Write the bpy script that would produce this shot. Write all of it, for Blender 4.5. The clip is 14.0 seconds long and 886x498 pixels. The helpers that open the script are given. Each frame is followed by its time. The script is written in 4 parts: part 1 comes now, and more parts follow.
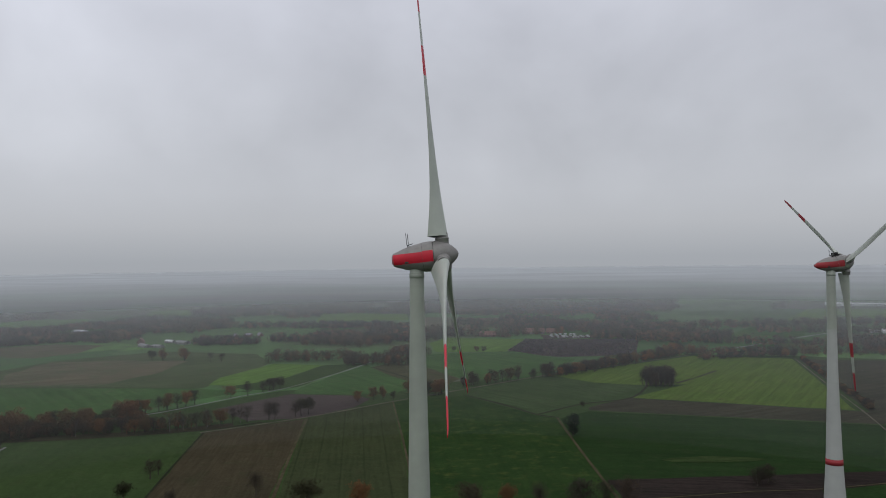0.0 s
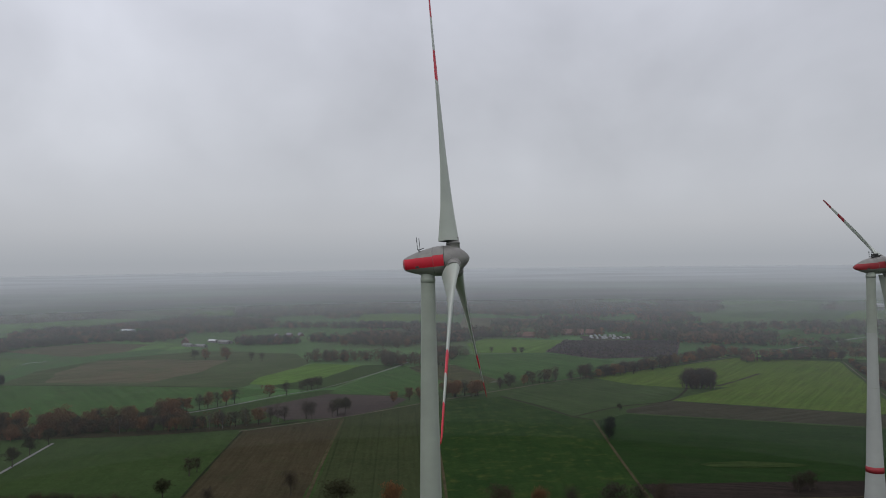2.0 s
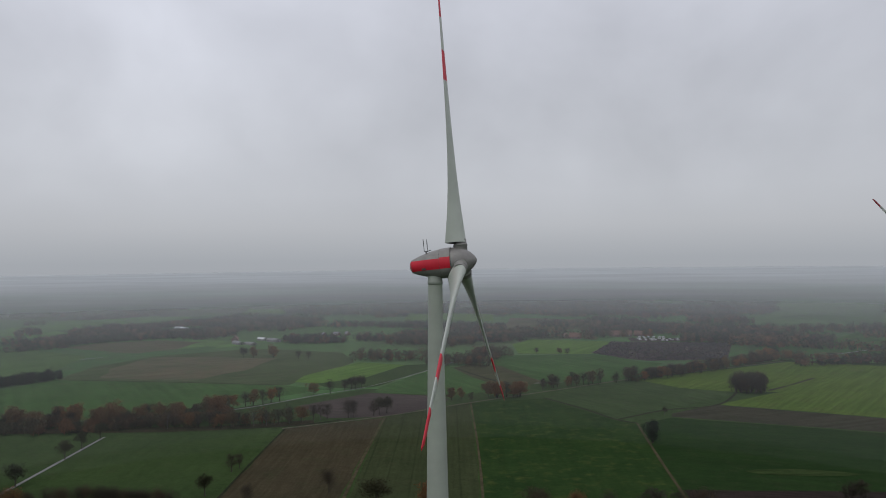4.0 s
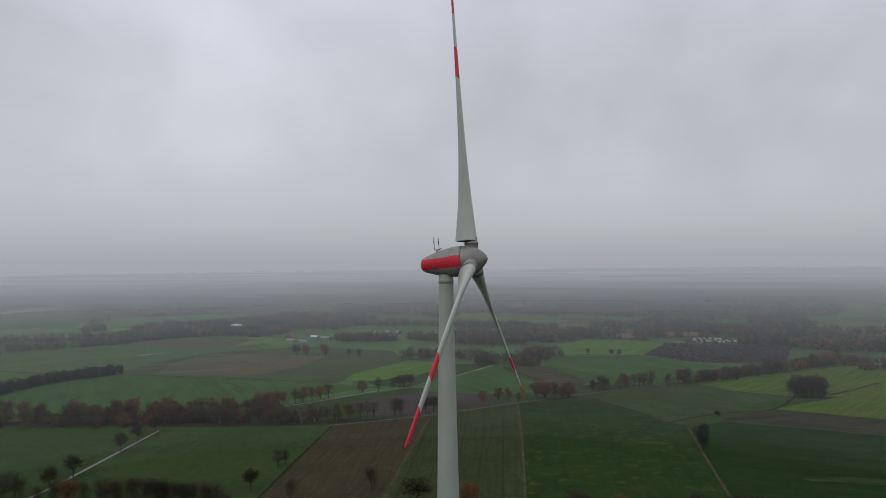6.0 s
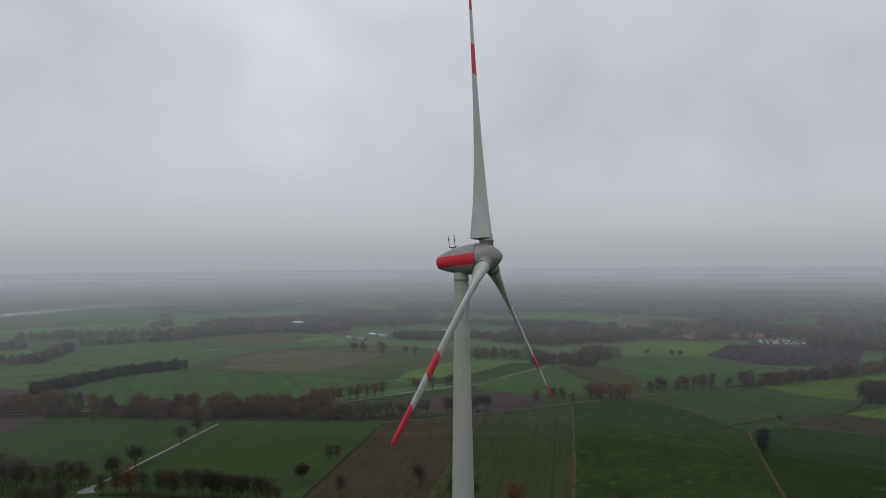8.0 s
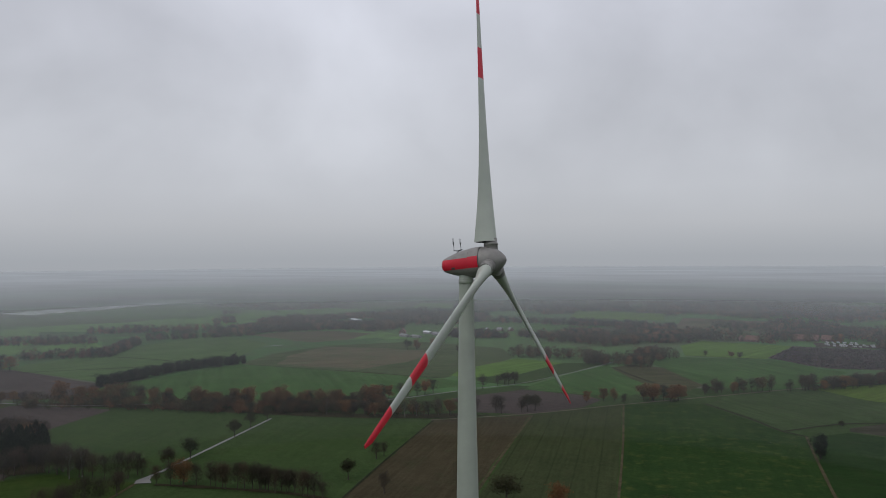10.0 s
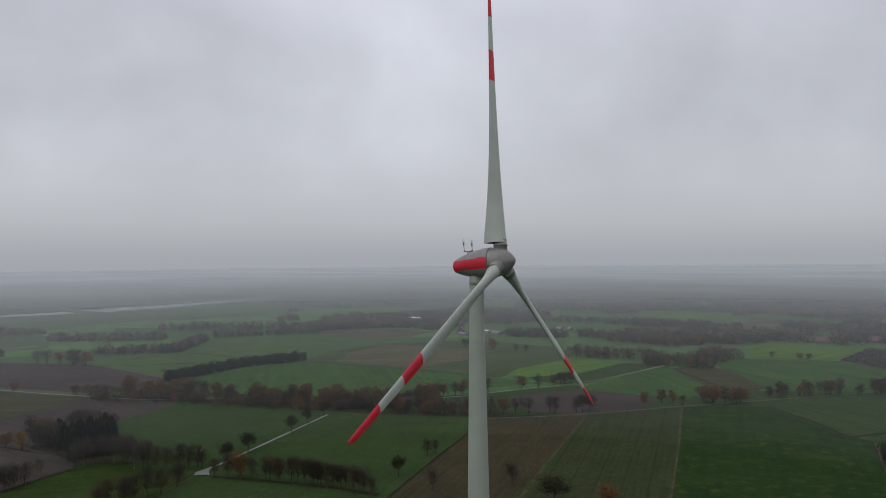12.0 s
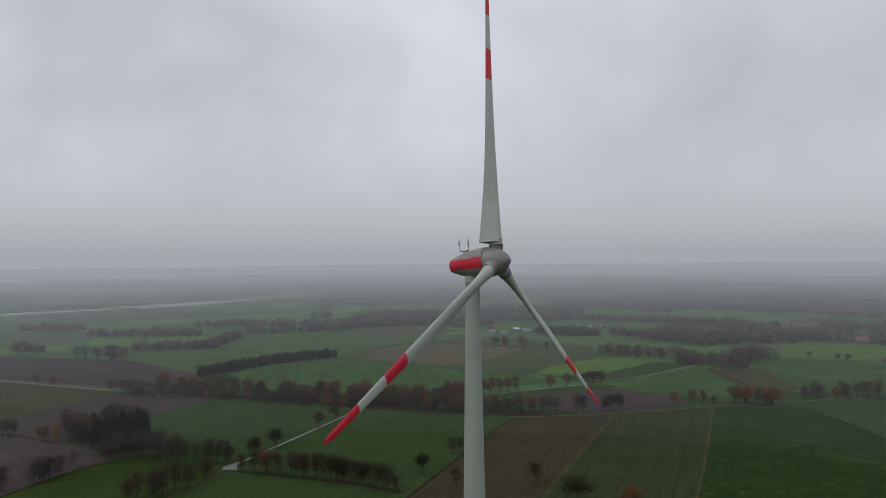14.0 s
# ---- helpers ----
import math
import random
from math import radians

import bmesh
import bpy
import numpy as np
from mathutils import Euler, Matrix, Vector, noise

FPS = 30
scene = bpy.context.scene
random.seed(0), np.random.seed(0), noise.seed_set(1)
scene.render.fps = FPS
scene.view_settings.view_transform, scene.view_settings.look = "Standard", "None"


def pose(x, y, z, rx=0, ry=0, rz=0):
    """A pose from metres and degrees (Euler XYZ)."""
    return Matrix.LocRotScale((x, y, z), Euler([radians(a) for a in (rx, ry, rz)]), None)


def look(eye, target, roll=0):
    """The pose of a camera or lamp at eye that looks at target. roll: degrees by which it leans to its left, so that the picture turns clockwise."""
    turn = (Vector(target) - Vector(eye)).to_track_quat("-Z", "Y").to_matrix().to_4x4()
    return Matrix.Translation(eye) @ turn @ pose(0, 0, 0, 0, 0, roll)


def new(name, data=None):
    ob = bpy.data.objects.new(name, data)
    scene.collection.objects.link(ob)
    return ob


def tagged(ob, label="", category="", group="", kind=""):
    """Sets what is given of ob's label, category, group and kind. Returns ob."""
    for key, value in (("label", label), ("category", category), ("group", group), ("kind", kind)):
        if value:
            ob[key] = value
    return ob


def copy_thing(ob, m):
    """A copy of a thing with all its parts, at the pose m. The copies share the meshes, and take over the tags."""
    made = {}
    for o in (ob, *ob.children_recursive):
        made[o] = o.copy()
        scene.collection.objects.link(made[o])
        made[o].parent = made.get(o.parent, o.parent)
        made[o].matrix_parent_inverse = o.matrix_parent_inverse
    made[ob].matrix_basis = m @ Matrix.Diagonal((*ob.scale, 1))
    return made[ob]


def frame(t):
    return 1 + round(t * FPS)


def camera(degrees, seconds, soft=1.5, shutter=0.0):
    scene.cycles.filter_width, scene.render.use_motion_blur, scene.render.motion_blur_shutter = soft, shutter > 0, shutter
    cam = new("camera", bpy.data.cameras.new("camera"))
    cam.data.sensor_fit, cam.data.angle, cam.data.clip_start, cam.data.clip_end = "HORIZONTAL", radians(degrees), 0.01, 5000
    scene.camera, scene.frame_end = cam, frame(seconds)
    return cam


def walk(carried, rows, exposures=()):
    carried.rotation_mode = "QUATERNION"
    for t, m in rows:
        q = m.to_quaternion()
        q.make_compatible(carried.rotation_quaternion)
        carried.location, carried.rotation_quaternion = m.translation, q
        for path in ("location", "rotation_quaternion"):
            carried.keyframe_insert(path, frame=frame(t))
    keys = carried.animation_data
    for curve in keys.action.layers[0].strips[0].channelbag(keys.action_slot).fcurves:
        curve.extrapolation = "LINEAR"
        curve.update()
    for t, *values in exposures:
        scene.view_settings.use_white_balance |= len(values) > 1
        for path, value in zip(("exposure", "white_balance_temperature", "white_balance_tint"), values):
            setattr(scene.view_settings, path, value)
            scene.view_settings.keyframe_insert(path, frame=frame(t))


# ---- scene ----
cam = camera(62.0, 14.0, soft=0.95)
PATH = [
    (0, (7.899, -101.801, 106.989), (7.816, -99.803, 107.015), -0.7),
    (0.5, (8.572, -101.583, 107.053), (8.476, -99.585, 107.08), -0.7),
    (1, (9.637, -101.797, 107.184), (9.516, -99.801, 107.212), -0.7),
    (1.5, (10.928, -101.785, 107.392), (10.772, -99.792, 107.42), -0.8),
    (2, (12.066, -101.674, 107.519), (11.872, -99.684, 107.547), -0.8),
    (2.5, (13.425, -101.194, 107.638), (13.191, -99.208, 107.666), -0.7),
    (3, (14.873, -100.677, 107.762), (14.607, -98.694, 107.791), -0.7),
    (5.5, (22.05, -98.527, 107.704), (21.616, -96.575, 107.732), -0.6),
    (6, (23.519, -97.938, 107.557), (23.045, -95.995, 107.586), -0.6),
    (6.5, (25.048, -97.555, 107.477), (24.533, -95.622, 107.506), -0.6),
    (7, (26.47, -96.994, 107.37), (25.915, -95.073, 107.398), -0.6),
    (7.5, (27.994, -96.465, 107.402), (27.398, -94.556, 107.428), -0.6),
    (8, (29.533, -95.928, 107.35), (28.898, -94.031, 107.377), -0.5),
    (10.5, (38.57, -93.832, 108.152), (37.746, -92.01, 108.174), -0.5),
    (11, (40.291, -93.575, 108.214), (39.428, -91.771, 108.236), -0.6),
    (11.5, (42.273, -93.231, 108.241), (41.371, -91.446, 108.261), -0.5),
    (12, (43.987, -92.262, 108.267), (43.046, -90.498, 108.287), -0.5),
    (12.5, (45.378, -91.459, 108.386), (44.401, -89.715, 108.404), -0.5),
    (13, (46.871, -90.369, 108.487), (45.857, -88.645, 108.503), -0.5),
    (13.5, (48.276, -89.643, 108.464), (47.251, -87.926, 108.48), -0.5),
    (14, (48.651, -89.612, 108.522), (47.628, -87.894, 108.536), -0.5),
]
walk(cam, [(t, look(eye, target, lean)) for t, eye, target, lean in PATH])

# ---- world and sun: a closed, low overcast ----
SUN_UP, SUN_ROUND = radians(24), radians(200)
world = bpy.data.worlds.new("overcast")
scene.world = world
world.use_nodes = True
wn, wl = world.node_tree.nodes, world.node_tree.links
wn.clear()


def wnode(kind, **values):
    n = wn.new(kind)
    for key, value in values.items():
        n.inputs[key].default_value = value
    return n


def wmath(op, a, b=0.0):
    n = wn.new("ShaderNodeMath")
    n.operation = op
    for slot, value in ((0, a), (1, b)):
        if isinstance(value, (int, float)):
            n.inputs[slot].default_value = value
        else:
            wl.new(value, n.inputs[slot])
    return n.outputs[0]


w_coord = wn.new("ShaderNodeTexCoord")
w_split = wn.new("ShaderNodeSeparateXYZ")
wl.new(w_coord.outputs["Generated"], w_split.inputs[0])
up = wmath("MAXIMUM", w_split.outputs["Z"], 0.0)
# below the horizon the sky colour dims slightly, standing in for hazed land
down = wmath("MINIMUM", w_split.outputs["Z"], 0.0)
cloud_big = wnode("ShaderNodeTexNoise", Scale=3.4, Detail=5.0, Roughness=0.46, Distortion=0.15)
w_map = wn.new("ShaderNodeMapping")
w_map.inputs["Scale"].default_value = (1.0, 1.0, 1.2)
w_map.inputs["Location"].default_value = (0.35, 0.1, 0.6)
wl.new(w_coord.outputs["Generated"], w_map.inputs["Vector"])
wl.new(w_map.outputs[0], cloud_big.inputs["Vector"])
# height gradient: dull mist on the horizon, paler cloud above
grade = wn.new("ShaderNodeValToRGB")
wl.new(up, grade.inputs[0])
stops = grade.color_ramp.elements
stops[0].position, stops[0].color = 0.0, (0.376, 0.398, 0.432, 1)
stops[1].position, stops[1].color = 1.0, (0.85, 0.85, 0.93, 1)
for place, shade in ((0.02, (0.418, 0.438, 0.472, 1)), (0.045, (0.472, 0.488, 0.522, 1)), (0.09, (0.522, 0.540, 0.582, 1)), (0.2, (0.562, 0.582, 0.638, 1)), (0.36, (0.640, 0.662, 0.745, 1))):
    e = stops.new(place)
    e.color = shade
veil = wn.new("ShaderNodeMapRange")
wl.new(cloud_big.outputs[0], veil.inputs[0])
for slot, value in (("From Min", 0.3), ("From Max", 0.7), ("To Min", 0.84), ("To Max", 1.17)):
    veil.inputs[slot].default_value = value
# clouds fade out into the even mist near the horizon
fade = wn.new("ShaderNodeMapRange")
wl.new(up, fade.inputs[0])
for slot, value in (("From Min", 0.02), ("From Max", 0.16)):
    fade.inputs[slot].default_value = value
cloud_gain = wn.new("ShaderNodeMix")
wl.new(fade.outputs[0], cloud_gain.inputs[0])
cloud_gain.inputs[2].default_value = 1.0
wl.new(veil.outputs[0], cloud_gain.inputs[3])
clouds = wn.new("ShaderNodeVectorMath")
clouds.operation = "SCALE"
wl.new(grade.outputs[0], clouds.inputs[0])
dim = wn.new("ShaderNodeMapRange")
wl.new(down, dim.inputs[0])
for slot, value in (("From Min", -0.022), ("From Max", 0.0), ("To Min", 0.96), ("To Max", 1.0)):
    dim.inputs[slot].default_value = value
wl.new(wmath("MULTIPLY", cloud_gain.outputs[0], dim.outputs[0]), clouds.inputs["Scale"])
sky = wn.new("ShaderNodeTexSky")
sky.sky_type, sky.sun_disc, sky.sun_elevation, sky.sun_rotation = "NISHITA", False, SUN_UP, SUN_ROUND
bg_sky, bg_cloud = wn.new("ShaderNodeBackground"), wn.new("ShaderNodeBackground")
wl.new(sky.outputs[0], bg_sky.inputs[0])
bg_sky.inputs[1].default_value = 0.05
wl.new(clouds.outputs[0], bg_cloud.inputs[0])
bg_cloud.inputs[1].default_value = 1.0
cover = wn.new("ShaderNodeMixShader")
cover.inputs[0].default_value = 0.97
w_out = wn.new("ShaderNodeOutputWorld")
wl.new(bg_sky.outputs[0], cover.inputs[1])
wl.new(bg_cloud.outputs[0], cover.inputs[2])
wl.new(cover.outputs[0], w_out.inputs[0])

sun_data = bpy.data.lights.new("sun", "SUN")
sun_data.energy, sun_data.angle, sun_data.color = 0.5, radians(30), (1.0, 0.97, 0.93)
sun = new("sun", sun_data)
sun.matrix_world = look((0, 0, 400), (0.35 * 100, 0.75 * 100, 400 - 95))


# ---- materials ----
class Nodes:
    """A material's node tree, with short calls."""

    def __init__(self, name):
        self.mat = bpy.data.materials.new(name)
        self.mat.use_nodes = True
        self.tree = self.mat.node_tree
        self.bsdf = self.tree.nodes["Principled BSDF"]
        self.out = self.tree.nodes["Material Output"]

    def node(self, kind, **values):
        n = self.tree.nodes.new(kind)
        for key, value in values.items():
            n.inputs[key].default_value = value
        return n

    def join(self, a, b):
        self.tree.links.new(a, b)

    def position(self, turn=0.0, scale=(1, 1, 1)):
        """The place in the world in metres, turned about z (degrees) and scaled."""
        geo, m, n = self.node("ShaderNodeNewGeometry"), self.node("ShaderNodeMapping"), self.node("ShaderNodeMapping")
        self.join(geo.outputs["Position"], m.inputs["Vector"])
        m.inputs["Rotation"].default_value = (0, 0, radians(turn))
        self.join(m.outputs[0], n.inputs["Vector"])
        n.inputs["Scale"].default_value = scale
        return n.outputs[0]

    def local(self, scale=(1, 1, 1)):
        tex, m = self.node("ShaderNodeTexCoord"), self.node("ShaderNodeMapping")
        self.join(tex.outputs["Object"], m.inputs["Vector"])
        m.inputs["Scale"].default_value = scale
        return m.outputs[0]

    def noise(self, vector, scale, detail=4.0, rough=0.55):
        n = self.node("ShaderNodeTexNoise", Scale=scale, Detail=detail, Roughness=rough)
        self.join(vector, n.inputs["Vector"])
        return n.outputs[0]

    def spread(self, value, low, high, to_low=0.0, to_high=1.0):
        n = self.node("ShaderNodeMapRange")
        self.join(value, n.inputs[0])
        for slot, v in (("From Min", low), ("From Max", high), ("To Min", to_low), ("To Max", to_high)):
            n.inputs[slot].default_value = v
        return n.outputs[0]

    def mix(self, factor, a, b, mode="MIX"):
        n = self.node("ShaderNodeMix")
        n.data_type, n.blend_type = "RGBA", mode
        for slot, v in ((0, factor), (6, a), (7, b)):
            if isinstance(v, (int, float)):
                n.inputs[slot].default_value = v
            elif isinstance(v, tuple):
                n.inputs[slot].default_value = (*v, 1) if len(v) == 3 else v
            else:
                self.join(v, n.inputs[slot])
        return n.outputs[2]

    def bump(self, height, strength, distance):
        n = self.node("ShaderNodeBump", Strength=strength, Distance=distance)
        self.join(height, n.inputs["Height"])
        self.join(n.outputs[0], self.bsdf.inputs["Normal"])

    def thin(self, colour):
        """Leaves and twigs: half the light falls through them."""
        through_leaf, both = self.node("ShaderNodeBsdfTranslucent"), self.node("ShaderNodeMixShader")
        self.join(colour, through_leaf.inputs[0])
        both.inputs[0].default_value = 0.42
        self.done(colour, 0.95, 0.0, 0.04)
        self.join(self.bsdf.outputs[0], both.inputs[1])
        self.join(through_leaf.outputs[0], both.inputs[2])
        self.join(both.outputs[0], self.out.inputs[0])
        return self.mat

    def done(self, colour, rough=0.9, metal=0.0, specular=0.3):
        if isinstance(colour, tuple):
            self.bsdf.inputs["Base Color"].default_value = (*colour, 1)
        else:
            self.join(colour, self.bsdf.inputs["Base Color"])
        self.bsdf.inputs["Roughness"].default_value = rough
        self.bsdf.inputs["Metallic"].default_value = metal
        self.bsdf.inputs["Specular IOR Level"].default_value = specular
        return self.mat


def field_material(name, low, high, patch, turn=0.0, rows=0.0, row_depth=0.3, tram=0.0, patch_size=40.0, furrow=0.4):
    """Soil or crop: stains of two sizes, drilled rows along the field and wheel tracks every few metres."""
    k = Nodes(name)
    flat = k.position()
    along = k.position(turn, (1.0, 0.045, 1.0))
    big = k.spread(k.noise(flat, 1.0 / patch_size, 5.0), 0.36, 0.64)
    colour = k.mix(big, low, high)
    blot = k.spread(k.noise(flat, 1.0 / (patch_size * 0.28), 6.0, 0.65), 0.52, 0.74)
    colour = k.mix(blot, colour, patch)
    if rows:
        streak = k.spread(k.noise(along, 1.0 / rows, 3.0), 0.35, 0.65, 1.0 - row_depth, 1.0 + row_depth)
        grey = k.node("ShaderNodeCombineXYZ")
        for i in range(3):
            k.join(streak, grey.inputs[i])
        colour = k.mix(1.0, colour, grey.outputs[0], "MULTIPLY")
    if tram:
        wave = k.node("ShaderNodeTexWave", Scale=0.314 / tram * 1.0, Distortion=0.6, Detail=1.0)
        wave.inputs["Detail Scale"].default_value = 0.05
        k.join(k.position(turn, (1, 1, 1)), wave.inputs["Vector"])
        colour = k.mix(k.spread(wave.outputs[1], 0.975, 0.995, 0.0, 0.38), colour, tuple(c * 0.55 for c in low))
    tuft = k.spread(k.noise(flat, 1 / 5.0, 6.0, 0.66), 0.3, 0.7, 0.88, 1.12)
    grey = k.node("ShaderNodeCombineXYZ")
    for i in range(3):
        k.join(tuft, grey.inputs[i])
    colour = k.mix(1.0, colour, grey.outputs[0], "MULTIPLY")
    fine = k.noise(flat, 0.7, 5.0, 0.75)
    grain = k.spread(fine, 0.3, 0.7, 0.78, 1.22)
    grey = k.node("ShaderNodeCombineXYZ")
    for i in range(3):
        k.join(grain, grey.inputs[i])
    colour = k.mix(1.0, colour, grey.outputs[0], "MULTIPLY")
    k.bump(fine, 0.6, furrow)
    return k.done(colour, 0.98, 0.0, 0.03)


def plain_material(name, colour, other, size, rough, metal=0.0, specular=0.4, bump=0.0, local=True):
    """A painted, cast or metal surface with grime at two sizes."""
    k = Nodes(name)
    where = k.local() if local else k.position()
    a = k.spread(k.noise(where, 1.0 / size, 5.0), 0.35, 0.65)
    b = k.spread(k.noise(where, 6.0 / size, 4.0, 0.65), 0.3, 0.8, 0.0, 0.5)
    c = k.mix(b, k.mix(a, colour, other), tuple(0.5 * (x + y) for x, y in zip(colour, other)))
    if bump:
        k.bump(k.noise(where, 8.0 / size, 3.0), bump, 0.02)
    return k.done(c, rough, metal, specular)


def leaf_material(name, tones):
    """Foliage: one tone for each tree, another shade for each clump."""
    k = Nodes(name)
    info, geo = k.node("ShaderNodeObjectInfo"), k.node("ShaderNodeNewGeometry")
    ramp = k.node("ShaderNodeValToRGB")
    e = ramp.color_ramp.elements
    e[0].position, e[0].color = 0.0, (*tones[0], 1)
    e[1].position, e[1].color = 1.0, (*tones[-1], 1)
    for i, tone in enumerate(tones[1:-1]):
        e.new((i + 1) / (len(tones) - 1)).color = (*tone, 1)
    k.join(info.outputs["Random"], ramp.inputs[0])
    shade = k.spread(geo.outputs["Random Per Island"], 0.0, 1.0, 0.88, 1.12)
    grey = k.node("ShaderNodeCombineXYZ")
    for i in range(3):
        k.join(shade, grey.inputs[i])
    tone = k.mix(1.0, ramp.outputs[0], grey.outputs[0], "MULTIPLY")
    return k.thin(tone)


def wood_stuff_material(name, tones):
    """Far woods in one mesh: the tone changes from clump to clump and from stand to stand."""
    k = Nodes(name)
    geo = k.node("ShaderNodeNewGeometry")
    stand = k.spread(k.noise(k.position(), 1 / 45.0, 4.0), 0.4, 0.64)
    tree = k.spread(k.noise(k.position(), 1 / 7.0, 1.0), 0.42, 0.58)
    colour = k.mix(tree, k.mix(stand, tones[0], tones[1]), tones[2])
    shade = k.spread(geo.outputs["Random Per Island"], 0.0, 1.0, 0.84, 1.16)
    grey = k.node("ShaderNodeCombineXYZ")
    for i in range(3):
        k.join(shade, grey.inputs[i])
    return k.thin(k.mix(1.0, colour, grey.outputs[0], "MULTIPLY"))


def haze_sheet_material(name, depth):
    """Distance haze put in as a pale sheet, more opaque away from the origin."""
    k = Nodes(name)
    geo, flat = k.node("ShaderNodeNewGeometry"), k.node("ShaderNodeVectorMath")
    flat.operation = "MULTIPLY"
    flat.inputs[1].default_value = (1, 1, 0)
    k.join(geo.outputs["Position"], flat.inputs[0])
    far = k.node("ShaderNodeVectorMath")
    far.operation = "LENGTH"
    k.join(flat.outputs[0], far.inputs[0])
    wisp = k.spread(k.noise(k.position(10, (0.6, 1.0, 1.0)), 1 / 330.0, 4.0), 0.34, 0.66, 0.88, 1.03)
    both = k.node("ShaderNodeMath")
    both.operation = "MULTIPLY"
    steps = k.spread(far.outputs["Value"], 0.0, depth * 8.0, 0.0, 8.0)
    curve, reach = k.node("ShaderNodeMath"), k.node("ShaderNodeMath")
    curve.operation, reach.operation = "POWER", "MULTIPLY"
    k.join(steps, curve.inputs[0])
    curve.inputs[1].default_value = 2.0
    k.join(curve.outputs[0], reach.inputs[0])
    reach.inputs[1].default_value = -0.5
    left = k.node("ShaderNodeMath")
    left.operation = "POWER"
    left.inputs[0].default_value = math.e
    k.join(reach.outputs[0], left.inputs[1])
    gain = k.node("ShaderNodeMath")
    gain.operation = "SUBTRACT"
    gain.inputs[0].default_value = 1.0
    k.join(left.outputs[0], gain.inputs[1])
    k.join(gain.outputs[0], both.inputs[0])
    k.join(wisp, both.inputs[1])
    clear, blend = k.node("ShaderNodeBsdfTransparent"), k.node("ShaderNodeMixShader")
    back, ahead, sheet_shader = k.node("ShaderNodeBsdfDiffuse"), k.node("ShaderNodeBsdfTranslucent"), k.node("ShaderNodeMixShader")
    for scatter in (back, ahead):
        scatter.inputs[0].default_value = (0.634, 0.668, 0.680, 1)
    sheet_shader.inputs[0].default_value = 0.45
    k.join(back.outputs[0], sheet_shader.inputs[1])
    k.join(ahead.outputs[0], sheet_shader.inputs[2])
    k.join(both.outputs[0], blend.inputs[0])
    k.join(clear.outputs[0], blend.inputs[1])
    k.join(sheet_shader.outputs[0], blend.inputs[2])
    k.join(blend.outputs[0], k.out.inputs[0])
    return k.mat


M_TOWER = plain_material("tower_paint", (0.325, 0.355, 0.305), (0.270, 0.296, 0.254), 4.0, 0.6)
M_BLADE = plain_material("blade_gelcoat", (0.395, 0.425, 0.375), (0.33, 0.36, 0.315), 5.0, 0.42)
M_NACELLE = plain_material("nacelle_aluminium", (0.255, 0.25, 0.235), (0.185, 0.18, 0.168), 1.6, 0.5, 0.25)
M_RED = plain_material("signal_red", (0.56, 0.011, 0.032), (0.46, 0.010, 0.026), 3.0, 0.5)
# darker, duller red for the bands of the second turbine
M_RED_DULL = plain_material("dull_signal_red", (0.33, 0.028, 0.036), (0.25, 0.026, 0.032), 3.0, 0.6)
M_DARK = plain_material("dark_gap", (0.035, 0.035, 0.035), (0.05, 0.05, 0.048), 1.0, 0.7)
M_STEEL = plain_material("galvanised_steel", (0.22, 0.225, 0.23), (0.15, 0.155, 0.16), 0.6, 0.5, 0.6)
M_CONCRETE = plain_material("pale_concrete", (0.39, 0.405, 0.385), (0.33, 0.345, 0.325), 7.0, 0.8)

GRASS = field_material("meadow_grass", (0.028, 0.049, 0.016), (0.034, 0.057, 0.019), (0.036, 0.052, 0.020), -11, 3.0, 0.05)
GRASS_MID = field_material("open_meadow_grass", (0.035, 0.074, 0.022), (0.044, 0.088, 0.027), (0.055, 0.078, 0.031), -40, 6.0, 0.12)
GRASS_DEEP = field_material("deep_green_crop", (0.0150, 0.034, 0.0090), (0.021, 0.042, 0.011), (0.042, 0.058, 0.015), -9, 4.0, 0.07, 0, 30)
GRASS_LOW = field_material("dark_meadow_grass", (0.0125, 0.0290, 0.0080), (0.0160, 0.035, 0.0095), (0.021, 0.034, 0.012), 97, 5.0, 0.09, 0, 35)
CROP_TRAM = field_material("drilled_winter_crop", (0.029, 0.038, 0.016), (0.035, 0.045, 0.019), (0.037, 0.042, 0.019), -9, 2.0, 0.09, 12.0)
CROP_LIME = field_material("lime_green_catch_crop", (0.053, 0.090, 0.016), (0.066, 0.102, 0.019), (0.062, 0.078, 0.021), 30, 3.2, 0.16, 0, 55)
CROP_PALE = field_material("pale_green_crop", (0.064, 0.122, 0.024), (0.078, 0.140, 0.029), (0.072, 0.106, 0.034), 25, 5.0, 0.18)
CROP_GREY = field_material("thin_grey_green_crop", (0.030, 0.050, 0.018), (0.037, 0.060, 0.022), (0.041, 0.053, 0.025), -40, 4.0, 0.16)
PLOUGH = field_material("ploughed_soil", (0.038, 0.033, 0.019), (0.048, 0.040, 0.023), (0.036, 0.038, 0.019), -9, 1.8, 0.13, 0, 45)
PLOUGH_WET = field_material("wet_dark_soil", (0.046, 0.037, 0.034), (0.060, 0.048, 0.044), (0.042, 0.039, 0.031), 97, 2.0, 0.12, 0, 60)
STUBBLE = field_material("brown_stubble", (0.074, 0.076, 0.044), (0.094, 0.082, 0.052), (0.054, 0.080, 0.036), 60, 5.0, 0.16, 0, 60)
STUBBLE_OLD = field_material("weedy_dark_stubble", (0.031, 0.031, 0.020), (0.039, 0.037, 0.024), (0.028, 0.034, 0.018), 60, 5.0, 0.18, 0, 40)
